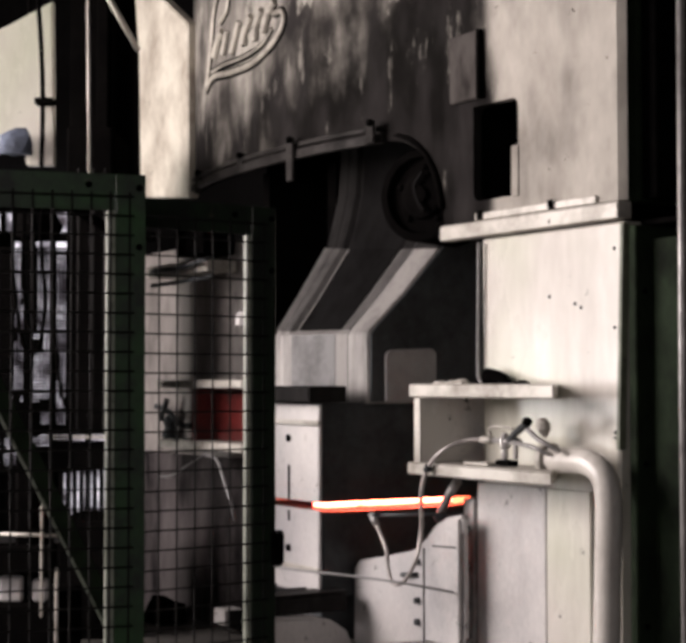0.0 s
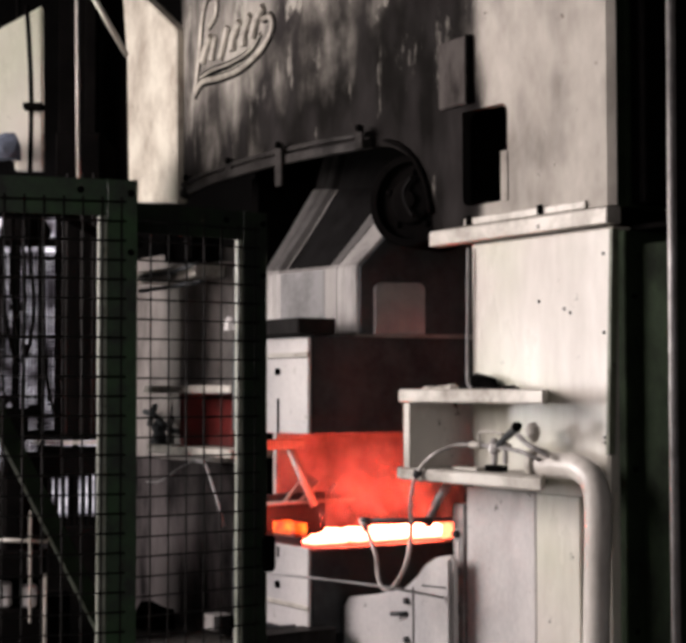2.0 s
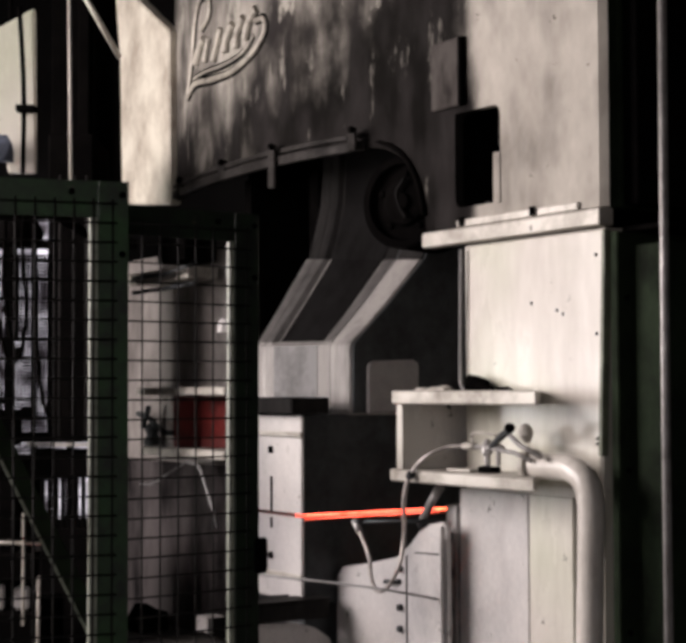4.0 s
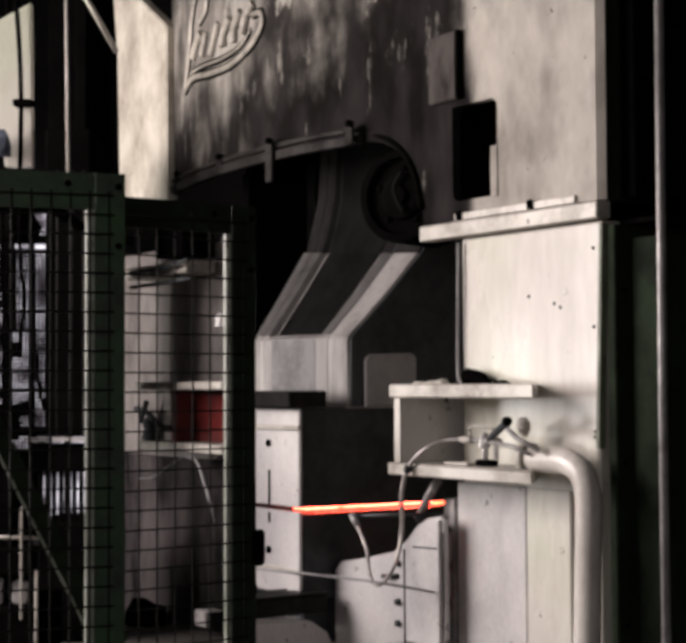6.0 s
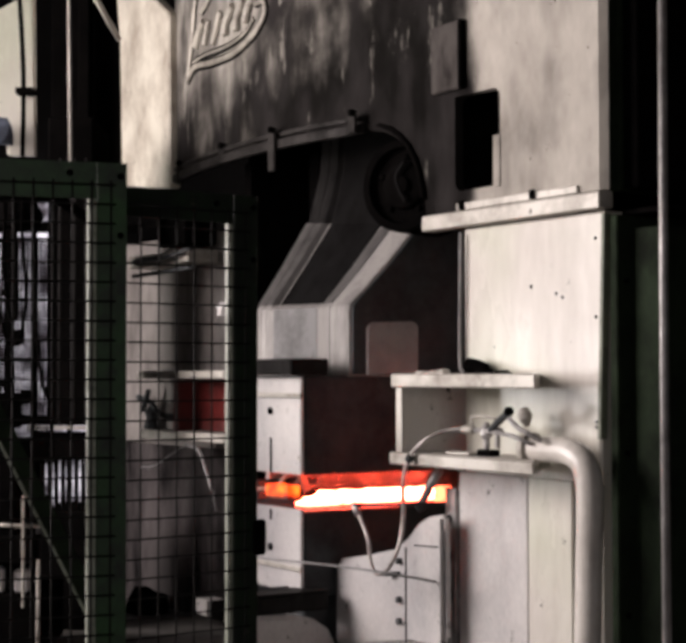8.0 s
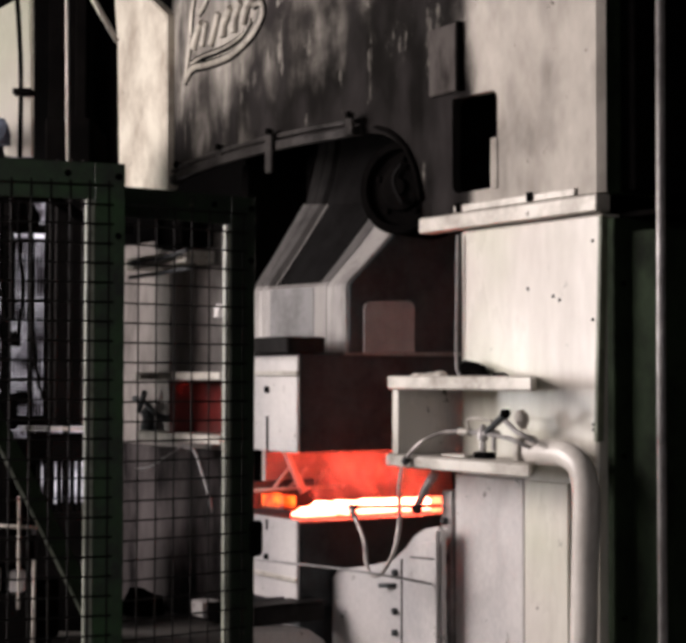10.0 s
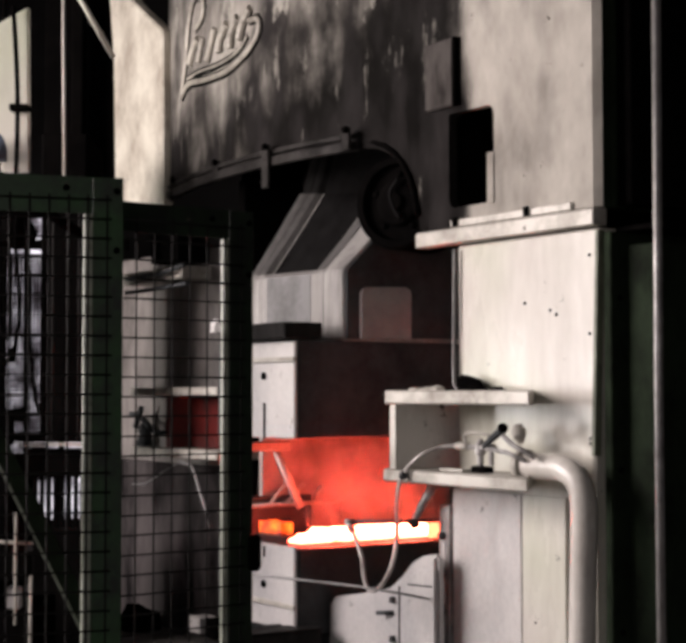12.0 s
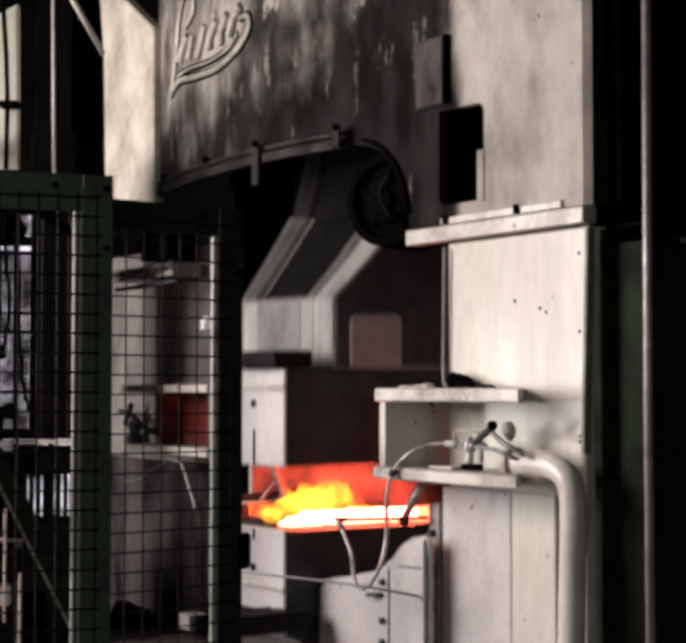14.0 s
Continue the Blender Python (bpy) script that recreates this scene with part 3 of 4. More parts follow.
part("slope_rail", ram_sheet([(2.779, 0.036), (2.80, 0.004), (2.86, 0.004), (2.874, -0.006), (2.95, -0.006)], range(2, 5), None), SLOPESTEEL, upper, "far rail of the slope, darkened for shade")
part("front_plate", ram_sheet([(2.272, 0.036), (2.768, 0.036)], range(0, 2), None), DULL, upper, "dull grey upright panel")
part("side_seam", ram_sheet([(2.105, 0.002), (2.112, 0.002)], range(0, 6), None), IRON, upper)
# the side turned from the window gets its shade as dark steel
part("ram_face", prism([(0.078, 1.851), (0.078, 2.212), (0.062, 2.236), (-0.148, 2.437), (-0.382, 2.688), (-0.465, 2.83), (-0.963, 2.85), (-0.959, 1.87)], 0, 1.885, 1.899, 0.003), IRON, upper, "ram side coloured dark for shade")
part("ram_pad", prism([(-0.333, 1.855), (-0.334, 2.109), (-0.322, 2.13), (-0.293, 2.144), (-0.039, 2.134), (-0.011, 2.121), (0.001, 2.1), (0.001, 1.849)], 0, 1.86, 1.884, 0.006), PADGREY, upper, "grey rounded wear pad")
part("skirt_plate", box(1.93, 2.56, 0.203, 0.44, 1.849, 1.937, 0.008), DARKSTEEL, upper)
UD = part("upper_die", box(RS, 2.85, -1.007, 0.344, 1.316, 1.846, 0.008), IRON, upper, "dark upper die block")


def die_cavity(ob):
    bm = bmesh.new()
    bm.from_mesh(ob.data)
    low = min(bm.faces, key=lambda f: f.calc_center_median().z)
    bmesh.ops.inset_region(bm, faces=[low], thickness=0.03)
    for v in low.verts:
        v.co.z += 0.13
    bm.to_mesh(ob.data)
    bm.free()


die_cavity(UD)
QP = 0.344 + 0.012


def guide_panel(parent, z0, z1, holes, slot):
    panel = part("guide_panel", box(RS, 2.5, QP - 0.01, QP + 0.012, z0, z1, 0.006), WHITE, parent, "pale grey guide panel with a slot")
    s = 2.266
    for z in holes:
        part("bolt_head", lathe([(0.022, 0), (0.022, 0.012), (0.012, 0.016)], (s, QP + 0.012, z), (0, 1, 0), 6), BLACK, panel)
    part("slot", box(s - 0.012, s + 0.012, QP + 0.0125, QP + 0.0145, slot[0], slot[1], 0), BLACK, panel)
    return panel


up = guide_panel(upper, 1.317, 1.837, (1.653,), (1.32, 1.507))
part("panel_rim", box(RS - 0.03, 2.5, QP + 0.0125, QP + 0.035, 1.729, 1.753, 0.003), PLATE, up)

# ---- lower ram and its tooling ----
lower = part("lower_ram", box(RS + 0.05, 2.85, -0.6, 0.344 - 0.02, 0.02, 0.248, 0.01), IRON, hammer, "dark lower ram carrying the die")
part("lower_die", box(RS, 2.85, -0.6, 0.344, 0.257, 0.712, 0.01), IRON, lower, "dark lower die block")
lp = guide_panel(lower, 0.278, 0.722, (0.502,), (0.649, 0.706))
part("panel_rib", box(RS - 0.02, 2.5, QP + 0.0125, QP + 0.03, 0.398, 0.421, 0.003), PLATE, lp)
TQ0, TQ1 = 0.255, 0.709
tray = part("scale_tray", box(1.85, 2.0, TQ0, TQ1, 0.203, 0.295, 0.006), DARKSTEEL, lower, "dark steel scale tray")
part("tray_end", box(1.84, 2.12, TQ1 + 0.001, TQ1 + 0.012, 0.194, 0.306, 0.003), WHITE, tray, "bright tray end")
part("tray_rim", box(1.835, 2.01, TQ0, TQ1, 0.297 + 0.001, 0.31, 0.003), DARKSTEEL, tray)
part("tray_bar", tube([(2.02, TQ0 + 0.15, 0.311), (2.02, TQ1 - 0.02, 0.311)], 0.008, 8), IRON, tray)
part("tray_pin", tube([(1.99, TQ1 - 0.1, 0.293), (1.99, TQ1 - 0.1, 0.356)], 0.009, 8), IRON, tray)
part("apron", prism([(0.743, 0.2), (0.457, 0.182), (0.324, 0.154), (0.229, 0.091), (0.161, -0.054), (0.742, 0.005)], 0, 1.88, 2.1, 0.02, 2), WHITE, lower, "pale scale chute")
casting = part("lower_casting", prism([(1.961, -0.018), (1.961, 0.418), (1.917, 0.455), (1.662, 0.497), (1.4, 0.552), (1.283, 0.625), (1.207, 0.693), (1.113, 0.736), (0.978, 0.76), (0.97, 0.142)], 1, 0.09, 0.15, 0.02, 2), WHITE, lower, "pale cast guard with a stepped shoulder")
part("casting_plate", prism([(0.985, 0.12), (0.985, 0.69), (1.10, 0.672), (1.20, 0.63), (1.272, 0.565), (1.272, 0.12)], 1, 0.151, 0.158, 0.003), WHITE, casting, "bolted pale side plate")
part("casting_seam", box(1.28, 1.292, 0.151, 0.154, 0.1, 0.573, 0), BLACK, casting)
part("scratch_line", tube([(1.20, 0.160, 0.592), (1.0, 0.160, 0.60)], 0.004, 6), IRON, casting)
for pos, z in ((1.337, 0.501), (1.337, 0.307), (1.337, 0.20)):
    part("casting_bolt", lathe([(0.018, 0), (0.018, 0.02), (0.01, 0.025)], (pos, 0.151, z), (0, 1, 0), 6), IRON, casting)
part("grease_nipple", tube([(1.337, 0.155, 0.436), (1.431, 0.19, 0.428)], 0.012, 8), IRON, casting)

# ---- the hot workpiece on the lower die ----
def rough_slab(x0, x1, y0, y1, z0, z1, jitter, nx, ny, taper=0):
    bm = bmesh.new()
    rnd = random.Random(5)
    def top(i, j):
        return z1 + jitter * rnd.uniform(-1, 1) - (z1 - z0) * 0.55 * max(0.0, (j - ny + taper) / max(taper, 1)) ** 0.7
    g0 = [[bm.verts.new((x0 + (x1 - x0) * i / nx + rnd.uniform(-1, 1) * jitter * 0.6, y0 + (y1 - y0) * j / ny + rnd.uniform(-1, 1) * jitter, z0 + rnd.uniform(0, 0.3) * jitter)) for j in range(ny + 1)] for i in range(nx + 1)]
    g1 = [[bm.verts.new((x0 + (x1 - x0) * i / nx + rnd.uniform(-1, 1) * jitter * 0.6, y0 + (y1 - y0) * j / ny + rnd.uniform(-1, 1) * jitter, top(i, j))) for j in range(ny + 1)] for i in range(nx + 1)]
    for i in range(nx):
        for j in range(ny):
            bm.faces.new((g0[i][j], g0[i][j + 1], g0[i + 1][j + 1], g0[i + 1][j]))
            bm.faces.new((g1[i][j], g1[i + 1][j], g1[i + 1][j + 1], g1[i][j + 1]))
    for i in range(nx):
        bm.faces.new((g0[i][0], g0[i + 1][0], g1[i + 1][0], g1[i][0]))
        bm.faces.new((g0[i + 1][ny], g0[i][ny], g1[i][ny], g1[i + 1][ny]))
    for j in range(ny):
        bm.faces.new((g0[0][j + 1], g0[0][j], g1[0][j], g1[0][j + 1]))
        bm.faces.new((g0[nx][j], g0[nx][j + 1], g1[nx][j + 1], g1[nx][j]))
    return finish(bm)


ZB = 0.712
billet = tagged(part("hot_billet", rough_slab(2.08, 2.19, -0.60, 0.255, ZB, ZB + 0.08, 0.009, 4, 30, 5), HOT), "white-hot forged steel billet lying on the lower die", "billet")
part("flash", rough_slab(2.15, 2.385, 0.255, 0.335, ZB + 0.048, ZB + 0.124, 0.005, 6, 4), HOTEND, billet, "orange-hot overhanging billet end")
part("cooling_tail", rough_slab(2.085, 2.18, -0.72, -0.604, ZB, ZB + 0.085, 0.006, 3, 4), TAIL, billet, "cooler orange-red billet end")

# ---- bracket, valve and pipe on the corner column ----
bracket = thing("pipe_bracket", HM, "dusty welded steel bracket with two thick plates on the column", "bracket")
S0, S1 = 0.058, 1.172
PLATE_PLAN = [(S0, 0.32), (S1, 0.32), (S1, -0.02), (0.985, -0.02), (0.985, 0.001), (0.41, 0.001)]
part("top_plate", prism(PLATE_PLAN, 2, 1.482, 1.548, 0.008), PLATE, bracket)
part("bottom_plate", prism([(x + 0.015, y) for x, y in PLATE_PLAN], 2, 1.107, 1.167, 0.008), PLATE, bracket)
part("web", box(1.07, 1.10, -0.14, 0.315, 1.169, 1.48, 0.004), WHITE, bracket)
part("web_edge", box(1.06, 1.11, 0.315 + 0.001, 0.325 + 0.004, 1.169, 1.48, 0.002), PLATE, bracket)

pipe = thing("elbow_pipe", HM, "grey dusty steel pipe bending down beside the column", "pipe")
part("pipe_bend", tube(smooth_line([(0.351, 0.13, 1.207), (0.189, 0.13, 1.21), (0.071, 0.13, 1.207), (-0.024, 0.13, 1.169), (-0.066, 0.13, 1.095), (-0.075, 0.13, 0.964), (-0.064, 0.13, 0.718), (-0.05, 0.13, 0.287), (-0.045, 0.13, 0.0)], 10), 0.058, 20), PIPEMAT, pipe)
part("pipe_collar", tube([(0.338, 0.13, 1.207), (0.301, 0.13, 1.209)], 0.074, 20), PLATE, pipe)

# ---- safety fence ----
def fence_panel(name, m, width, height, stile, rail, pitch_x, pitch_z, label, edge, paint):
    """A framed mesh panel standing on its foot, x along it, its front towards -y."""
    f = thing(name, m, label, "safety fence", "mesh fence panels")
    part("stile", box(width - stile, width, 0.0, 0.008, 0.0, height, 0.0015), paint, f)
    part("stile", box(0, stile, 0.0, 0.006, 0.0, height, 0.001), paint, f)
    part("inner_edge", box(width - stile - edge, width - stile - 0.001, 0.004, 0.03, 0.1, height - rail, 0.001), EDGE, f, "inner edge coloured pale for the light on it")
    part("top_rail", box(stile + 0.001, width - stile - 0.001, 0.001, 0.007, height - rail, height, 0.001), paint, f)
    part("bottom_rail", box(stile + 0.001, width - stile - 0.001, 0.001, 0.007, 0.08, 0.16, 0.001), paint, f)
    up = tube([(0, 0, 0.1), (0, 0, height - 0.5 * rail)], 0.0027, 6)
    x = width - stile * 0.55
    first = part("upright_wire", up, WIRE, f)
    first.location = (x, -0.004, 0)
    while x - pitch_x > stile * 0.5:
        x -= pitch_x
        o = first.copy()
        scene.collection.objects.link(o)
        o.location = (x, -0.004, 0)
    cross = part("cross_wire", tube([(stile * 0.4, 0, 0), (width - stile * 0.4, 0, 0)], 0.0027, 6), WIRE, f)
    z = height - rail * 0.62
    cross.location = (0, -0.008, z)
    while z - pitch_z > 0.1:
        z -= pitch_z
        o = cross.copy()
        scene.collection.objects.link(o)
        o.location = (0, -0.008, z)
    for bx, bz in ((width - 0.018, height - 0.035), (width - 0.018, height - 0.19), (width - 0.15, height - 0.03)):
        part("bolt", lathe([(0.009, 0), (0.009, 0.006), (0.005, 0.009)], (bx, -0.001, bz), (0, -1, 0), 8), BLACK, f)
    return f


DOORGREEN = material("grimy_dark_green_paint", (0.016, 0.028, 0.015), (0.006, 0.008, 0.006), 0.5, 0, 30, 9.0, 0.7, 0.8, 0.1, chips=1.2)
# light caught by the green edges is put into this paler colour
EDGE = material("lit_pale_green_paint", (0.36, 0.385, 0.31), (0.12, 0.14, 0.10), 0.5, 0, 60, 8.0, 0.5, 1.0, 0.1)
f1 = (-0.524, 4.1, 2.096)
outer = fence_panel("fence_panel", pose(f1[0] - 1.2 * 0.951, f1[1] - 1.2 * 0.309, 0, 0, 0, 18.0), 1.2, f1[2], 0.078, 0.095, 0.05, 0.0505, "dark green framed wire mesh safety fence panel", 0.022, GREEN)
f2 = (-0.568, 4.43, 2.077)
inner = fence_panel("fence_panel", pose(f2[0] - 0.11 * 0.788, f2[1] - 0.11 * 0.616, 0, 0, 0, 38.0), 0.56, f2[2], 0.085, 0.085, 0.06, 0.0555, "narrow dark green mesh fence door, half turned inwards", 0.012, DOORGREEN)


# ---- dark side frame of the hammer ----
part("side_post", box(-0.10, -0.05, -0.5, -0.012, 0, 2.24, 0.006), GREENDK, hammer, "dark green side post")
part("side_panel", box(-0.30, -0.12, -1.3, -0.09, 0, 2.18, 0.006), GREENDK, hammer, "dark green side panel")
# black plates added to keep the upper side dark
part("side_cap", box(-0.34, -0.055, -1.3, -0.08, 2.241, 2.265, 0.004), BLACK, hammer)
part("upper_side_panel", box(-0.14, -0.025, -1.3, -0.10, 2.36, 4.3, 0.006), BLACK, hammer, "black plate added along the upper side")
for z in (0.5, 1.2, 1.95):
    part("side_bolt", lathe([(0.012, 0), (0.012, 0.012), (0.006, 0.015)], (-0.1, -0.06, z), (-1, 0, 0), 6), BLACK, hammer)

# ---- emblem: a raised pennant outline with slanted plain strokes ----
def on_head(s, z, proud=0.03):
    """A place just proud of the head's sheet."""
    for (s0, q0), (s1, q1) in zip(PLAN, PLAN[1:]):
        if s0 <= s <= s1:
            return (s, q0 + (q1 - q0) * (s - s0) / (s1 - s0) + proud, z)
    return (s, PLAN[-1][1] + proud, z)


def emblem_line(points, r, name, parent, shadow=0.014):
    """A raised pale bead on a wider dark bed."""
    r *= 0.8
    top = part(name, tube(smooth_line([on_head(*p) for p in points], 8), r, 8, 0.85), EMBLEM, parent, "" if parent is not hammer else "raised pale pennant emblem with plain strokes")
    part("emblem_bed", tube(smooth_line([on_head(*p, proud=0.025 - 0.55 * r - shadow) for p in points], 8), r + shadow * 1.7, 8, 0.9), BLACK, top)
    return top


emblem = emblem_line([(3.894, 3.459), (3.79, 3.684), (3.742, 3.902), (3.633, 4.043), (3.478, 3.999), (3.477, 3.893), (3.608, 3.841)], 0.026, "emblem", hammer)
emblem_line([(3.894, 3.459), (3.727, 3.514), (3.427, 3.486), (3.088, 3.477), (2.819, 3.535), (2.675, 3.632), (2.685, 3.712), (2.789, 3.722)], 0.026, "emblem_edge", emblem)
emblem_line([(3.776, 3.551), (3.546, 3.556), (3.199, 3.54), (2.936, 3.567), (2.809, 3.638)], 0.014, "emblem_edge", emblem)
for a, b, c, r in (((3.716, 3.642), (3.643, 3.725), (3.559, 3.77), 0.042), ((3.546, 3.623), (3.511, 3.694), (3.476, 3.76), 0.034), ((3.393, 3.601), (3.325, 3.687), (3.268, 3.775), 0.038), ((3.188, 3.608), (3.177, 3.687), (3.078, 3.764), 0.044), ((3.033, 3.606), (3.012, 3.698), (2.926, 3.771), 0.044), ((2.904, 3.63), (2.862, 3.721), (2.768, 3.791), 0.044)):
    emblem_line([a, b, c], r, "emblem_stroke", emblem, 0.01)

# ---- valve, lance and hoses at the bracket ----
ZL = 1.167
valve = thing("air_valve", HM, "small black and steel air valve with lever on the bracket plate", "valve")
part("valve_foot", box(0.518, 0.623, 0.15, 0.21, ZL, ZL + 0.03, 0.005), BLACK, valve)
part("valve_body", lathe([(0.013, 0), (0.016, 0.01), (0.016, 0.05), (0.027, 0.058), (0.027, 0.095), (0.018, 0.11), (0.010, 0.125)], (0.584, 0.18, ZL + 0.031), (0, 0, 1), 14), STEEL, valve)
part("valve_stem", lathe([(0.012, 0), (0.012, 0.07), (0.02, 0.075), (0.02, 0.095), (0.01, 0.1)], (0.502, 0.18, ZL + 0.036), (0, 0, 1), 12), STEEL, valve)
part("union_nut", tube([(0.75, 0.19, 1.287), (0.661, 0.19, 1.285)], 0.018, 6), PLATE, valve)
part("nipple", tube([(0.661, 0.19, 1.285), (0.452, 0.19, 1.284)], 0.012, 10), STEEL, valve)
part("lever", tube(smooth_line([(0.529, 0.2, 1.289), (0.439, 0.22, 1.332), (0.35, 0.23, 1.374)], 4), 0.014, 8, 1.35), IRON, valve, "dark lever grip")
part("linkage", tube([(0.375, 0.22, 1.349), (0.288, 0.22, 1.301), (0.149, 0.22, 1.255)], 0.012, 8), STEEL, valve)
part("linkage", tube([(0.523, 0.2, 1.282), (0.363, 0.2, 1.267), (0.24, 0.2, 1.236)], 0.010, 8), STEEL, valve)
part("guard_loop", tube(smooth_line([(0.695, 0.18, 1.3), (0.701, 0.18, 1.341), (0.621, 0.18, 1.351), (0.516, 0.18, 1.341)], 5), 0.007, 8), PLATE, valve)
part("knob", lathe([(0.008, 0), (0.022, 0.008), (0.026, 0.022), (0.018, 0.036), (0.006, 0.04)], (0.356, 0.23, 1.36), (-0.2, 0.1, 1), 12), BLACK, valve)
# this cone stands in for a grey shadow blob on the column
part("shadow_cone", lathe([(0.012, 0), (0.03, 0.03), (0.034, 0.06), (0.02, 0.085)], (0.362, 0.12, 1.309), (0.3, 0, 1), 12), PLATE, valve)
shim = tagged(part("shim_plate", box(0.644, 0.83, 0.14, 0.24, ZL + 0.002, ZL + 0.014, 0.003), PLATE), "thin loose steel shim on the bracket plate", "plate")
shim.matrix_world = HM

hose = thing("braided_hose", HM, "grey braided air hose looping down to the lance", "hose")
part("hose_run", tube(smooth_line([(0.743, 0.19, 1.287), (0.824, 0.24, 1.277), (0.886, 0.31, 1.235), (0.974, 0.345, 1.145), (1.004, 0.36, 1.023), (1.048, 0.33, 0.852), (1.035, 0.37, 0.709), (1.125, 0.38, 0.596), (1.217, 0.38, 0.576), (1.263, 0.38, 0.635), (1.279, 0.38, 0.729), (1.342, 0.38, 0.821), (1.398, 0.38, 0.879)], 9), 0.0106, 10), HOSE, hose)
part("ferrule", tube([(1.366, 0.38, 0.847), (1.414, 0.38, 0.9)], 0.018, 8), STEEL, hose)
part("hose_clip", tube([(0.96, 0.345, 1.154), (0.982, 0.345, 1.134)], 0.02, 8), IRON, hose)
lance = thing("cooling_lance", HM, "thin dark steel lance tube crossing before the die", "lance")
part("lance_tube", tube([(1.398, 0.38, 0.894), (1.09, 0.05, 0.908)], 0.009, 8), IRON, lance)
part("lance_tip", tube([(1.372, 0.36, 0.895), (1.398, 0.39, 0.893)], 0.015, 8, 0.6), IRON, lance)
nozzle = thing("spray_nozzle", HM, "dark angled spray nozzle under the bracket plate", "nozzle")
part("nozzle_tube", tube([(1.092, 0.08, 1.076), (1.145, 0.1, 0.995), (1.192, 0.12, 0.908)], 0.024, 12, 0.8), STEEL, nozzle)
part("nozzle_tip", lathe([(0.012, 0), (0.026, 0.006), (0.028, 0.03), (0.014, 0.045)], (1.192, 0.12, 0.908), (0.45, 0, -1), 12), IRON, nozzle)
cable = tagged(part("slack_cable", tube(smooth_line([(1.983, 0.75, 0.615), (1.582, 0.62, 0.611), (1.166, 0.5, 0.608), (0.976, 0.35, 0.581), (1.07, 0.05, 0.512)], 6), 0.0065, 8), DULL), "thin grimy cable strung from fence to column", "cable")
cable.matrix_world = HM
conduit = tagged(part("conduit", tube(smooth_line([(0.979, 0.03, 2.241), (0.985, 0.03, 1.953), (0.99, 0.03, 1.631), (0.963, 0.04, 1.563), (0.901, 0.06, 1.55)], 6), 0.0085, 8), DULL), "thin grey conduit along the column's edge", "conduit")
conduit.matrix_world = HM


def lump(name, centre, size, seed, mat, label, category):
    bm = bmesh.new()
    bmesh.ops.create_icosphere(bm, subdivisions=2, radius=1)
    rnd = random.Random(seed)
    for v in bm.verts:
        k = 1 + 0.45 * noise.noise(v.co * 1.7 + Vector((seed, 0, 0))) + 0.12 * rnd.uniform(-1, 1)
        v.co = Vector((v.co.x * size[0] * k, v.co.y * size[1] * k, max(v.co.z, -0.35) * size[2] * k))
    ob = tagged(part(name, finish(bm), mat), label, category)
    ob.matrix_world = HM @ Matrix.Translation(centre)
    return ob


ZT = 1.548
for k, (s, q, a, b, c) in enumerate(((0.828, 0.06, 0.085, 0.05, 0.055), (0.707, 0.08, 0.05, 0.03, 0.02), (0.6, 0.07, 0.05, 0.03, 0.014))):
    lump("scale_lump", (s, q, ZT + c * 0.3), (a, b, c), k, BLACK, "black lump of scale and grease on the bracket plate", "scale")
for k, (s, q, a, c) in enumerate(((1.132, 0.08, 0.06, 0.014), (1.03, 0.10, 0.045, 0.02), (1.263, 0.07, 0.05, 0.012))):
    lump("scale_flake", (s, q, ZT + c * 0.3), (a, 0.03, c), 10 + k, PLATE, "pale flake of scale on the bracket plate", "scale")

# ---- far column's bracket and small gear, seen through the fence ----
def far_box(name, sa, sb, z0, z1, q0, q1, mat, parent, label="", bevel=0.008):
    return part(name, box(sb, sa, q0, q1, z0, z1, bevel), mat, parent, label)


far = thing("far_bracket", HM, "dusty steel bracket with two plates on the far column", "bracket")
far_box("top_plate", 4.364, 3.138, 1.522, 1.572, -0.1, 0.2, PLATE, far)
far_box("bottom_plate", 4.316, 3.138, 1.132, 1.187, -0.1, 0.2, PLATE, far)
# the billet's red glow on these plates is put into their colour
far_box("web", 3.901, 3.826, 1.19, 1.52, -0.05, 0.16, GLOWRED, far, "web plate coloured red for the billet's glow")
far_box("back_plate", 4.001, 3.454, 1.19, 1.52, -0.06, 0.02, GLOWRED, far, "back plate coloured red for the billet's glow")
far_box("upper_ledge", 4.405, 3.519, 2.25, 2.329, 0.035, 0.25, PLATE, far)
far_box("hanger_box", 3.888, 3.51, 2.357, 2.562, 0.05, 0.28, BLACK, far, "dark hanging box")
part("hanger_arm", tube([(4.205, 0.3, 2.284), (3.749, 0.3, 2.284), (3.372, 0.3, 2.319)], 0.014, 8), IRON, far)
part("hanger_arm", tube([(4.204, 0.3, 2.192), (3.748, 0.3, 2.195), (3.324, 0.3, 2.204)], 0.014, 8), IRON, far)
gear = thing("far_valve", HM, "dark valve cluster on the far bracket plate", "valve")
part("valve_body", lathe([(0.05, 0), (0.06, 0.03), (0.04, 0.08), (0.055, 0.12), (0.03, 0.16)], (4.334, 0.1, 1.18), (0, 0, 1), 14), IRON, gear)
part("valve_pipe", tube(smooth_line([(4.513, 0.12, 1.396), (4.342, 0.12, 1.369), (4.141, 0.12, 1.286), (3.916, 0.12, 1.277)], 5), 0.02, 8), IRON, gear)
part("valve_lever", tube([(4.401, 0.14, 1.31), (4.307, 0.14, 1.443)], 0.02, 8), IRON, gear)
hose2 = thing("far_hose", HM, "thin dull grey hose hanging under the far bracket", "hose")
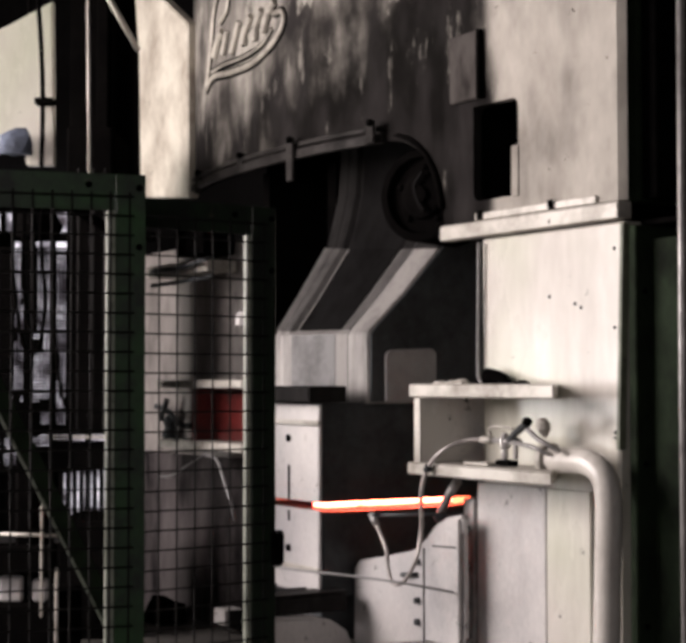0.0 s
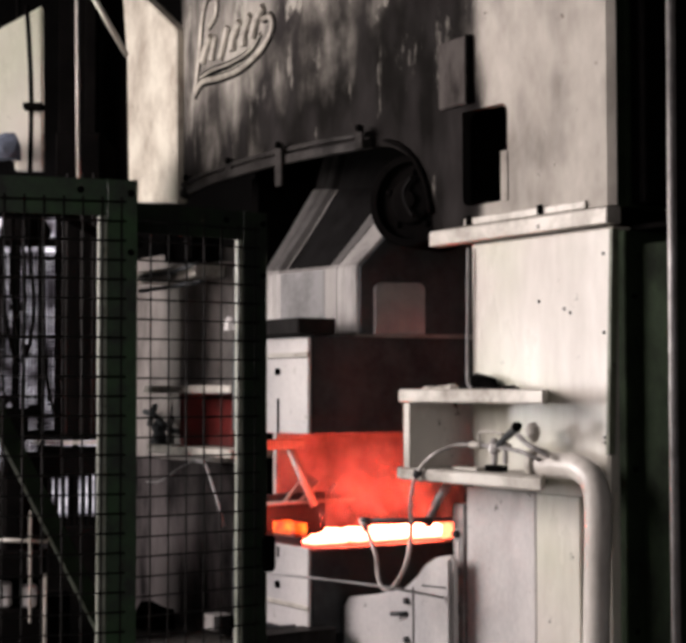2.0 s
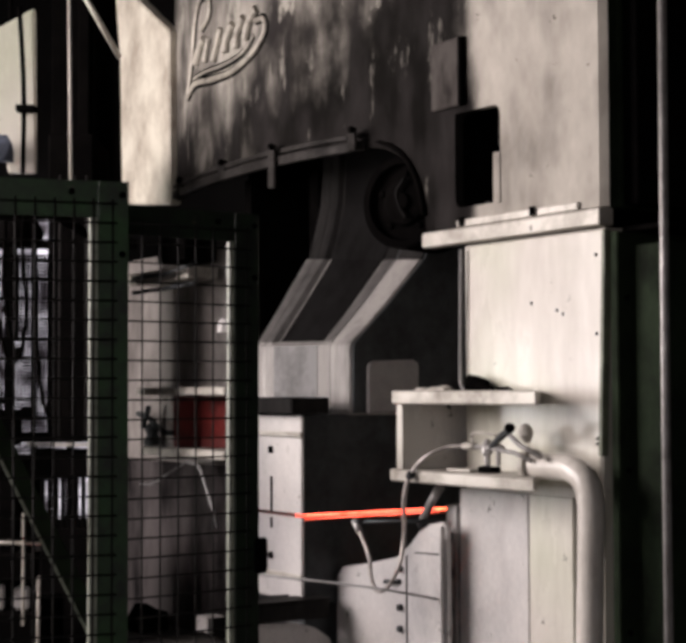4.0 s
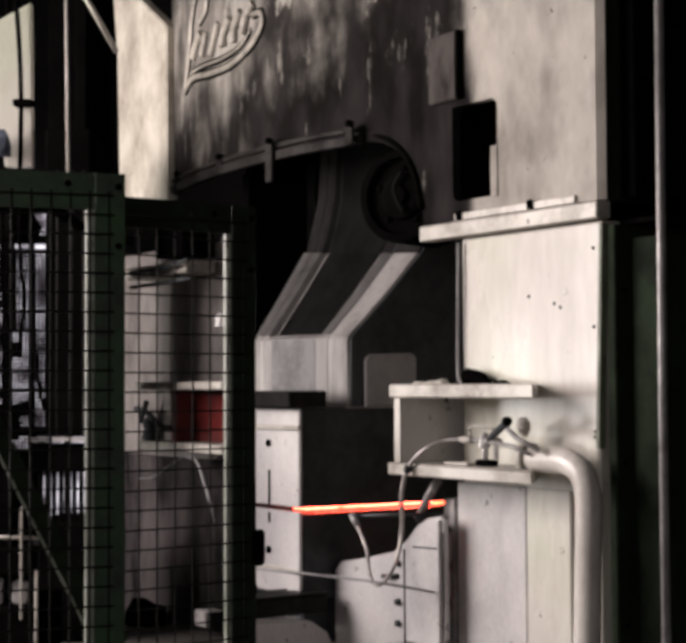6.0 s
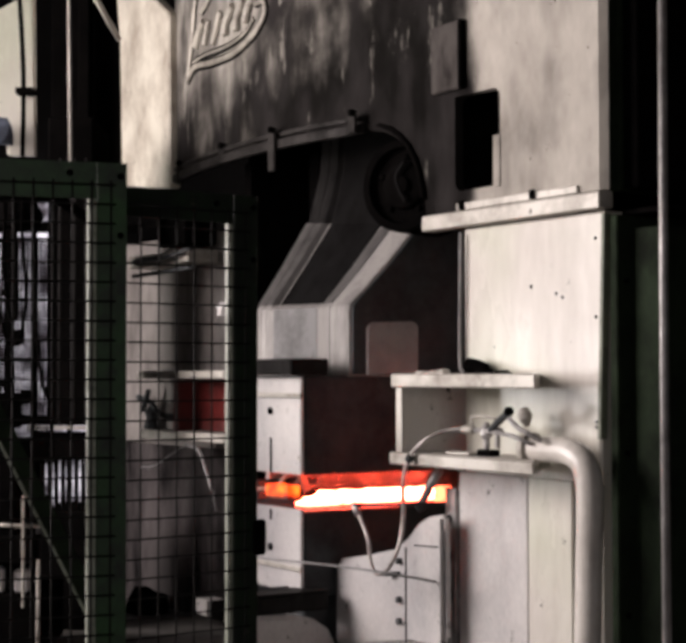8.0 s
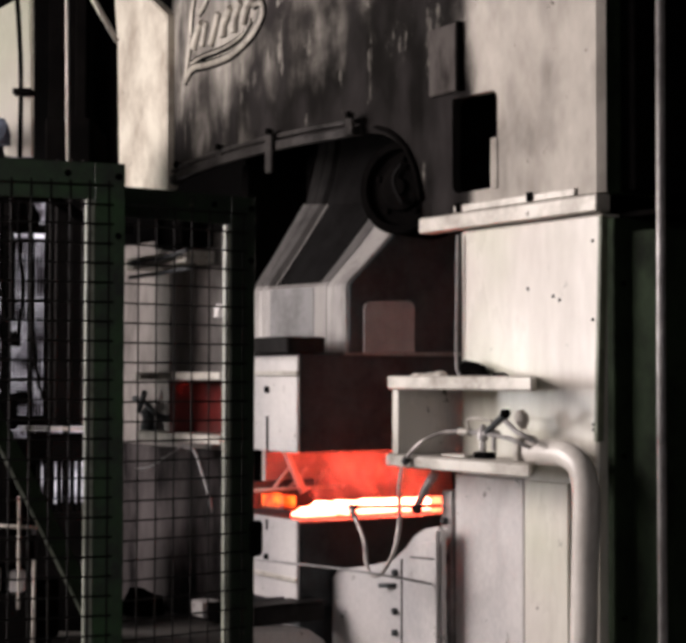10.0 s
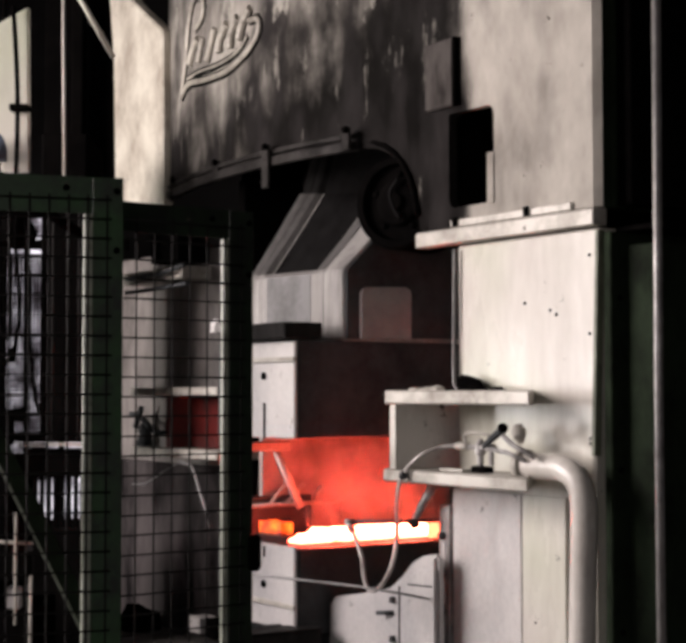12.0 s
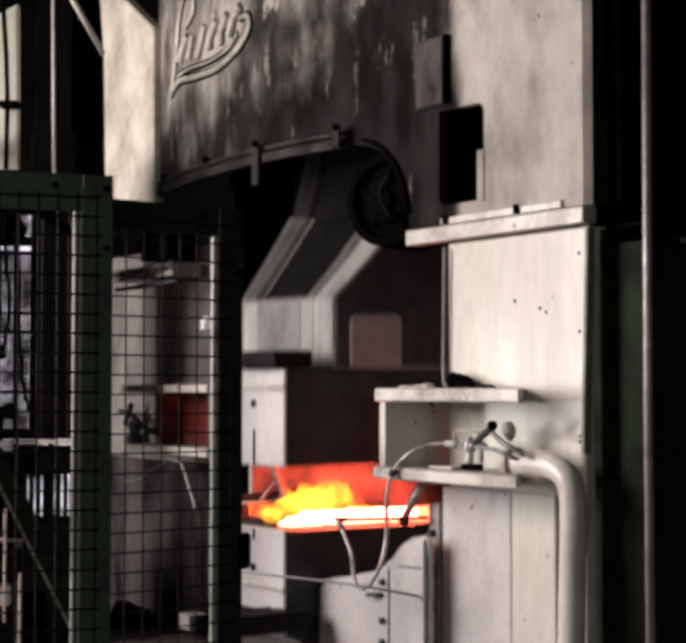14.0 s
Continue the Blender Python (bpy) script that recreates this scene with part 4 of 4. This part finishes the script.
part("hose_run", tube(smooth_line([(3.631, 0.2, 1.107), (3.425, 0.22, 1.084), (3.287, 0.24, 0.963), (3.189, 0.24, 0.824), (3.219, 0.2, 0.729)], 6), 0.0095, 8), DULL, hose2)
part("hose_run", tube(smooth_line([(3.631, 0.2, 1.107), (3.837, 0.22, 1.031), (4.102, 0.2, 0.953), (4.388, 0.16, 0.932)], 6), 0.007, 8), DULL, hose2)
jbox = thing("junction_box", HM, "small white junction box on the far column", "junction box")
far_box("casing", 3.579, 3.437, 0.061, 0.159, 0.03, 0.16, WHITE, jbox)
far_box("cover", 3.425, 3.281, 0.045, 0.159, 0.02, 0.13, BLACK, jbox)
sack = lump("dark_sack", (4.161, 0.22, 0.006), (0.15, 0.12, 0.16), 31, BLACK, "black sack hung on the far column", "sack")
lug = lump("small_knob", (3.155, 0.2, 1.923), (0.045, 0.03, 0.06), 33, WHITE, "small pale fitting on the far column", "fitting")

# ---- right-hand standpipe ----
tall = thing("standpipe", pose(1.193, 5.6, 0), "tall thin scuffed grey standpipe in front of the wall", "standpipe")
part("pipe", tube([(0, 0, 0), (-0.003, 0, 1.5), (0.006, 0, 4.4)], 0.0165, 14), STEEL, tall)
part("foot", lathe([(0.05, 0), (0.05, 0.012), (0.02, 0.014), (0.02, 0.05)], (0, 0, 0), (0, 0, 1), 16), IRON, tall)

# ---- hall behind the fence ----
win = tagged(new("window_1"), "bright grimy hall window with dark bars", "window", kind="structure")
for x0, x1, z0, z1 in ((-4.1, -2.56, 3.05, 3.45), (-4.1, -2.56, 1.15, 2.98), (-4.1, -2.05, 0.15, 1.08)):
    part("pane", box(x0, x1, 15.6, 15.62, z0, z1, 0), DAY, win)
for z in (3.0, 1.1, 0.1):
    part("window_frame", box(-4.2, -1.95, 15.5, 15.6, z - 0.04, z + 0.05, 0.004), BLACK, win)
for x in (-3.9, -3.45, -2.6):
    part("bar", box(x - 0.025, x + 0.025, 15.52, 15.58, 0.15, 3.45, 0.004), BLACK, win)

side_window = tagged(new("window_2"), "tall side window frame letting in daylight", "window", kind="structure")
for y in (5.2, 8.86):
    part("window_frame", box(-6.19, -6.01, y, y + 0.04, 2.0, 5.3, 0.004), BLACK, side_window)
for z in (2.0, 5.26):
    part("window_sill", box(-6.19, -6.01, 5.245, 8.855, z, z + 0.04, 0.004), BLACK, side_window)

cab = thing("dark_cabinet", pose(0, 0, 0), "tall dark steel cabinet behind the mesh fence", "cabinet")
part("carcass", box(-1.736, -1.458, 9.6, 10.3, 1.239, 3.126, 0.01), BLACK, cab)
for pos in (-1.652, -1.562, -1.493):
    part("rod", tube([(pos, 9.55, 1.254), (pos, 9.55, 2.863)], 0.008, 8), DARKSTEEL, cab)
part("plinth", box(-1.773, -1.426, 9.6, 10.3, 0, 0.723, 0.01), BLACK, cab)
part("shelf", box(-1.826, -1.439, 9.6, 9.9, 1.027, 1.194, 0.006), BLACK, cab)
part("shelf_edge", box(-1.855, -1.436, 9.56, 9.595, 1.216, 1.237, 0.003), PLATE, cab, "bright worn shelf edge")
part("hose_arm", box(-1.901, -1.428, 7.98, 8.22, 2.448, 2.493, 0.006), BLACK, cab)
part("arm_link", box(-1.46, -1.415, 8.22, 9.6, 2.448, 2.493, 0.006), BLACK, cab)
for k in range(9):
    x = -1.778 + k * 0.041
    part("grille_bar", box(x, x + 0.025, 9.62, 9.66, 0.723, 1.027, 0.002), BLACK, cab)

# black box added for the dark hall above the fence, and the pale duct beside it
bay = tagged(part("black_backdrop", box(-2.081, -1.505, 11.6, 11.9, 2.8, 4.474, 0.01), BLACK), "black box put where the hall above the fence is dark", "bay")
part("backdrop_post", box(-1.852, -1.766, 11.4, 11.55, 2.8, 4.474, 0.01), BLACK, bay)
duct = thing("pale_duct", pose(0, 0, 0), "pale sheet-metal duct with a cable clipped to it", "duct")
part("duct_body", prism([(-2.113, 3.555), (-1.963, 3.621), (-1.712, 3.759), (-1.7, 2.805), (-1.857, 2.805), (-1.872, 2.901), (-2.113, 2.914)], 1, 9.0, 9.06, 0.006), CREAM, duct)
part("cable", tube(smooth_line([(-1.787, 8.95, 3.752), (-1.767, 8.95, 3.448), (-1.758, 8.95, 3.17), (-1.762, 8.95, 2.793)], 6), 0.014, 8), BLACK, duct)
part("cable_clip", box(-1.797, -1.688, 8.9, 8.99, 3.145, 3.181, 0.004), BLACK, duct)
for pos in (-2.057, -1.853):
    part("hanger", tube([(pos, 9.03, 3.683), (pos, 9.03, 7.5)], 0.012, 8), BLACK, duct)
rag = lump("hanging_cloth", (0, 0, 0), (0.1, 0.05, 0.12), 41, CLOTH, "blue-grey cloth hung under the duct", "cloth")
rag.matrix_world = pose(-1.896, 8.9, 2.899)
for a, b, r, lab in (((-1.342, 8, 3.609), (-1.328, 8, 2.594), 0.008, "thin pale steel rod hanging from above"), ((-1.573, 9.8, 4.072), (-1.385, 10.2, 3.73), 0.018, "pale diagonal tie rod")):
    rod = tagged(part("tie_rod", tube([a, b], r, 10), CREAM), lab, "rod")

# fine screen and hanging hoses
scr = thing("mesh_screen", pose(0, 0, 0), "fine dark wire screen in the hall behind the fence", "screen")
x0, x1, z0, z1 = -1.972, -1.481, 1.081, 2.282
hw = part("screen_wire", tube([(x0, 8.4, 0), (x1, 8.4, 0)], 0.0052, 5), BLACK, scr)
hw.location = (0, 0, z0)
k = 1
while z0 + 0.0168 * k < z1:
    o = hw.copy()
    scene.collection.objects.link(o)
    o.location = (0, 0, z0 + 0.0168 * k)
    k += 1
vw = part("screen_wire", tube([(0, 8.41, z0), (0, 8.41, z1)], 0.0048, 5), BLACK, scr)
vw.location = (x0, 0, 0)
k = 1
while x0 + 0.0175 * k < x1:
    o = vw.copy()
    scene.collection.objects.link(o)
    o.location = (x0 + 0.0175 * k, 0, 0)
    k += 1
for k, pts in enumerate((
        ((-1.705, 8, 2.482), (-1.715, 8, 2.191), (-1.695, 8, 1.923), (-1.642, 8, 1.701), (-1.582, 8, 1.745), (-1.553, 8, 1.968), (-1.574, 8, 2.28), (-1.566, 8, 2.482)),
        ((-1.681, 8.1, 2.475), (-1.686, 8.1, 2.109), (-1.653, 8.1, 1.838), (-1.617, 8.1, 1.883), (-1.624, 8.1, 2.199), (-1.635, 8.1, 2.475)),
        ((-1.564, 8.2, 2.482), (-1.543, 8.2, 2.116), (-1.531, 8.2, 1.75), (-1.506, 8.2, 1.523), (-1.464, 8.2, 1.386)))):
    hh = tagged(part("hanging_hose", tube(smooth_line(pts, 7), 0.010, 8), BLACK), "black rubber hose hanging in a loop", "hose", "hanging hoses")
# black boxes, slabs and posts added to break up the bright windows
rack2 = thing("window_blockers", pose(0, 0, 0), "dark pieces added to cut the brightness of the hall windows", "rack")
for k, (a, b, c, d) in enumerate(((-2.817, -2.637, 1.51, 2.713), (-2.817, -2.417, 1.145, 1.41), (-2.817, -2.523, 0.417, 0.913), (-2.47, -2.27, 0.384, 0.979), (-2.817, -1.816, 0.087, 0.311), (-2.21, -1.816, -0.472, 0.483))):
    part("blocker_box", box(a, b, 12.0 + 0.01 * k, 12.3 + 0.01 * k, c, d, 0.01), BLACK, rack2)
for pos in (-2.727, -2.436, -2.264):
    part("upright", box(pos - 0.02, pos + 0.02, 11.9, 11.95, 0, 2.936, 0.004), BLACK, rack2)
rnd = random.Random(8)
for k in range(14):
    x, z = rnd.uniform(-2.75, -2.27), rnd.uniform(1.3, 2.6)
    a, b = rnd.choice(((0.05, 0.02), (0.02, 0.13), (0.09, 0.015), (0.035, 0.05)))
    part("blocker_slab", box(x - a, x + a, 11.60 + 0.01 * k, 11.607 + 0.01 * k, z - b, z + b, 0.002), BLACK, rack2)
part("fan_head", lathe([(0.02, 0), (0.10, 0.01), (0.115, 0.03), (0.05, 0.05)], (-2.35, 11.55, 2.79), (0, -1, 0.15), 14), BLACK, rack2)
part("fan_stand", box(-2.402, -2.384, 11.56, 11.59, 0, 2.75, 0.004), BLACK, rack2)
# pale blocks added in place of bright patches of light
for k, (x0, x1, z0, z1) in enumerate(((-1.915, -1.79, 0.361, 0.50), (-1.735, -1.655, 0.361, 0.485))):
    crate = tagged(part("bright_patch_block", box(x0, x1, 8.62 + 0.01 * k, 8.69, z0, z1, 0.012), WHITE), "pale block standing in for a bright patch, on the machine bed", "bin", "pale bins")
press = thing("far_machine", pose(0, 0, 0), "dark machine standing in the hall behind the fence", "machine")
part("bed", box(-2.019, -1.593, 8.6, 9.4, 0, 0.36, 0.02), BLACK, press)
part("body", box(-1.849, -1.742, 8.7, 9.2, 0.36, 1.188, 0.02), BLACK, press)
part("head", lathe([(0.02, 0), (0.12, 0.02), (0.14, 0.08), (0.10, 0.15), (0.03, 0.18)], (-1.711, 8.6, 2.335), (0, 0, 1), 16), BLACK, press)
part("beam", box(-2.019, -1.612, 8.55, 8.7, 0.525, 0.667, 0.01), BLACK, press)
part("hand_rail", tube([(-1.889, 8.5, 0.743), (-1.565, 8.5, 0.733)], 0.010, 8), PLATE, press)
part("stanchion", tube([(-1.578, 8.5, 0.0), (-1.577, 8.5, 0.56)], 0.010, 8), PLATE, press)
part("stanchion", box(-1.661, -1.649, 8.47, 8.5, 0.30, 0.90, 0.003), PLATE, press)
brace = part("diagonal_brace", box(-1.1, 1.1, -0.012, 0.012, -0.028, 0.024, 0.003), GREENDK, outer)
brace.matrix_local = outer.matrix_world.inverted() @ pose(-0.736, 4.2, 1.148, 0, 63.5, 16)

# highlight along the brace, made as a pale strip
part("brace_edge", box(-1.1, 1.1, -0.016, -0.0125, -0.028, -0.021, 0.001), EDGE, brace, "pale strip for the brace's highlight")

# latch on the narrow panel
latch = part("latch", box(0.53, 0.577, -0.03, -0.008, 1.009, 1.116, 0.01), BLACK, inner, "black latch")

# ---- struts behind the dies ----
rack = thing("rear_rack", HM, "dusty steel strut rack behind the dies", "rack")
part("strut", tube([(2.8, -0.006, 1.224), (2.7, -0.126, 0.864)], 0.026, 8), PLATE, rack)
part("strut_head", box(2.72, 2.8, -0.071, 0.206, 1.199, 1.255, 0.006), PLATE, rack)
for a, b in (((2.85, 0.003, 0.875), (2.85, -0.132, 1.013)), ((2.85, -0.102, 0.871), (2.85, -0.238, 0.996)), ((2.85, -0.299, 0.89), (2.85, -0.361, 0.979))):
    part("thin_strut", tube([a, b], 0.012, 6), PLATE, rack)
part("cross_bar", tube([(2.8, 0.17, 0.88), (2.8, -0.47, 0.887)], 0.012, 8), PLATE, rack)
part("rack_post", box(2.80, 2.86, -1.396, -1.326, 0.3, 1.3, 0.004), IRON, rack)

# ---- smoke and flame over the workpiece, in rigid pieces ----
def puff(name, centre, size, lean, seed, mat, parent):
    """A lumpy veil of smoke, longest along its own z and leaning over about x."""
    bm = bmesh.new()
    bmesh.ops.create_icosphere(bm, subdivisions=4, radius=1)
    for v in bm.verts:
        k = 1 + 0.22 * noise.noise(v.co * 1.7 + Vector((seed, 0, 0)))
        v.co = Vector((v.co.x * size[0], v.co.y * size[1], v.co.z * size[2])) * k
    bmesh.ops.delete(bm, geom=[v for v in bm.verts if v.co.x > 0.1 * size[0]], context="VERTS")
    for f in bm.faces:
        f.smooth = True
    ob = part(name, bm, mat, parent)
    ob.matrix_local = pose(*centre, lean, 0, 0)
    return ob


smoke = thing("forge_smoke", HM, "thin smoke rising off the hot billet, lit red", "smoke")
for k, (q, z, wide, tall, lean) in enumerate(((0.05, 0.93, 0.05, 0.17, -32), (-0.10, 0.96, 0.06, 0.22, -30), (-0.20, 0.92, 0.035, 0.16, -36), (-0.29, 0.98, 0.055, 0.22, -26), (-0.40, 0.93, 0.04, 0.17, -32), (-0.52, 0.94, 0.05, 0.18, -20), (-0.62, 0.93, 0.05, 0.17, -14), (0.19, 0.90, 0.05, 0.12, -26))):
    puff("wisp", (2.12 + 0.02 * (k % 3), q, z), (0.05, wide, tall), lean, 3 * k, SMOKE, smoke)
for k, (s, q, z, a, b) in enumerate(((2.42, -0.18, 1.05, 0.34, 0.28), (2.40, -0.48, 1.08, 0.42, 0.34), (2.36, -0.66, 1.00, 0.30, 0.28), (2.50, -0.36, 1.20, 0.46, 0.2))):
    puff("haze", (s, q, z), (0.10, a, b), 0, 40 + k, HAZE, smoke)
puff("haze", (1.86, -0.55, 1.20), (0.04, 0.36, 0.34), -12, 51, HAZE, smoke)
puff("haze", (1.88, -0.60, 1.08), (0.03, 0.26, 0.20), -12, 57, HAZE, smoke)


def tongue(name, base, height, width, seed, parent):
    bm = bmesh.new()
    bmesh.ops.create_icosphere(bm, subdivisions=4, radius=1)
    for v in bm.verts:
        k = 1.08 + 0.3 * noise.noise(v.co * 1.6 + Vector((seed, 3, 0)))
        z = v.co.z * 0.5 + 0.5
        wide = width * k * (1 - 0.45 * z)
        v.co = Vector(base) + Vector((v.co.x * 0.06 * k, v.co.y * wide + 0.1 * z * noise.noise(Vector((seed, z * 3, 1))), z * height * k))
    for f in bm.faces:
        f.smooth = True
    return part(name, bm, FLAME, parent)


flame = thing("flame", HM, "yellow flame of burning lubricant between the dies", "flame")
for k, (pos, h, wd) in enumerate(((0.254, 0.18, 0.09), (0.159, 0.21, 0.12), (0.046, 0.23, 0.13), (-0.069, 0.22, 0.11), (0.342, 0.11, 0.07), (-0.209, 0.10, 0.11), (-0.345, 0.08, 0.11), (0.102, 0.17, 0.16))):
    tongue("tongue", (2.1, pos, ZB), h, wd, k * 7 + 2, flame)


def motions():
    mm = 0.00235
    U = [(0, 170), (0.1, 178), (0.2, 176), (0.3, 161), (0.4, 127), (0.5, 115), (0.6, 102), (0.7, 87), (0.8, 60), (0.9, 40), (1, 20), (1.1, 5), (1.2, 0), (1.5, 0), (2, 4), (2.1, 75), (2.17, 182), (2.3, 164), (2.4, 150), (2.5, 127), (2.6, 104), (2.7, 88), (2.8, 66), (2.9, 49), (3, 31), (3.1, 13), (3.2, 0), (3.8, 1), (3.9, 61), (3.98, 181), (4.1, 170), (4.3, 127), (4.5, 90), (4.7, 52), (4.9, 17), (5, 3), (5.6, 5), (5.7, 21), (5.8, 93), (5.88, 183), (6, 179), (6.1, 161), (6.2, 140), (6.3, 118), (6.4, 96), (6.5, 78), (6.6, 62), (6.7, 44), (6.8, 23), (6.9, 9), (7.5, 12), (7.6, 93), (7.68, 184), (7.8, 169), (7.9, 148), (8, 130), (8.1, 113), (8.2, 95), (8.4, 61), (8.6, 29), (8.75, 8), (9.2, 8), (9.3, 85), (9.38, 181), (9.5, 168), (9.7, 130), (9.9, 94), (10.1, 59), (10.3, 28), (10.45, 16), (10.9, 13), (11, 34), (11.1, 139), (11.15, 170), (11.2, 145), (11.3, 112), (11.4, 91), (11.5, 73), (11.6, 57), (11.7, 40), (11.8, 20), (11.9, 11), (12.5, 9), (12.6, 41), (12.7, 158), (12.74, 168), (12.8, 118), (12.9, 82), (13, 54), (13.1, 34), (13.2, 11), (13.3, 4), (13.9, 9), (14, 80)]
    walk(upper, [(t, pose(0, 0, -u * mm)) for t, u in U])
    L = [(0, -66), (0.2, -64), (0.4, -46), (0.6, -34), (0.8, -20), (1.0, -8), (1.3, 0), (1.5, 0), (2.0, 6), (2.1, -25), (2.17, -66), (2.3, -56), (2.6, -36), (2.9, -17), (3.2, -3), (3.5, 4), (3.8, 6), (3.9, -25), (3.98, -66), (4.2, -54), (4.6, -25), (5.0, 5), (5.6, 17), (5.7, 8), (5.8, -24), (5.88, -66), (6.1, -60), (6.3, -47), (6.5, -35), (6.7, -24), (6.9, -6), (7.2, 5), (7.5, 8), (7.6, -25), (7.68, -66), (7.9, -52), (8.2, -36), (8.6, -10), (9.0, 4), (9.2, 6), (9.3, -25), (9.38, -66), (9.7, -46), (10.1, -20), (10.5, 0), (10.9, 12), (11.0, 5), (11.1, -38), (11.15, -60), (11.3, -45), (11.6, -24), (11.9, -4), (12.2, 6), (12.5, 9), (12.6, -5), (12.7, -54), (12.74, -62), (12.9, -46), (13.2, -22), (13.5, -3), (13.9, 4), (14.0, -32)]
    walk(lower, [(t, pose(0, 0, -d * mm)) for t, d in L])
    walk(smoke, [(t, pose(1.181, 6.9, -d * mm, 0, 0, 122.005)) for t, d in L])
    # the flame flares up for a moment at three blows and sinks back into the die's seat
    F = [(0, -0.24, 1), (11.1, -0.24, 1), (11.15, -0.14, 0.7), (11.2, 0.08, 0), (11.32, 0.04, 0), (11.37, -0.12, 0.6), (11.43, -0.24, 1), (12.68, -0.24, 1), (12.75, -0.14, 0.7), (12.8, 0.13, 0), (12.9, 0.06, 0), (12.95, -0.12, 0.6), (12.99, -0.24, 1), (13.86, -0.24, 1), (13.91, -0.14, 0.7), (13.97, 0.085, 0), (14.0, 0.095, 0)]
    walk(flame, [(t, pose(1.181 + 0.34 * k, 6.9 + 0.21 * k, z, 0, 0, 122.005)) for t, z, k in F])
    walk(billet, [(t, pose(1.181, 6.9, -d * mm, 0, 0, 122.005)) for t, d in L])


motions()
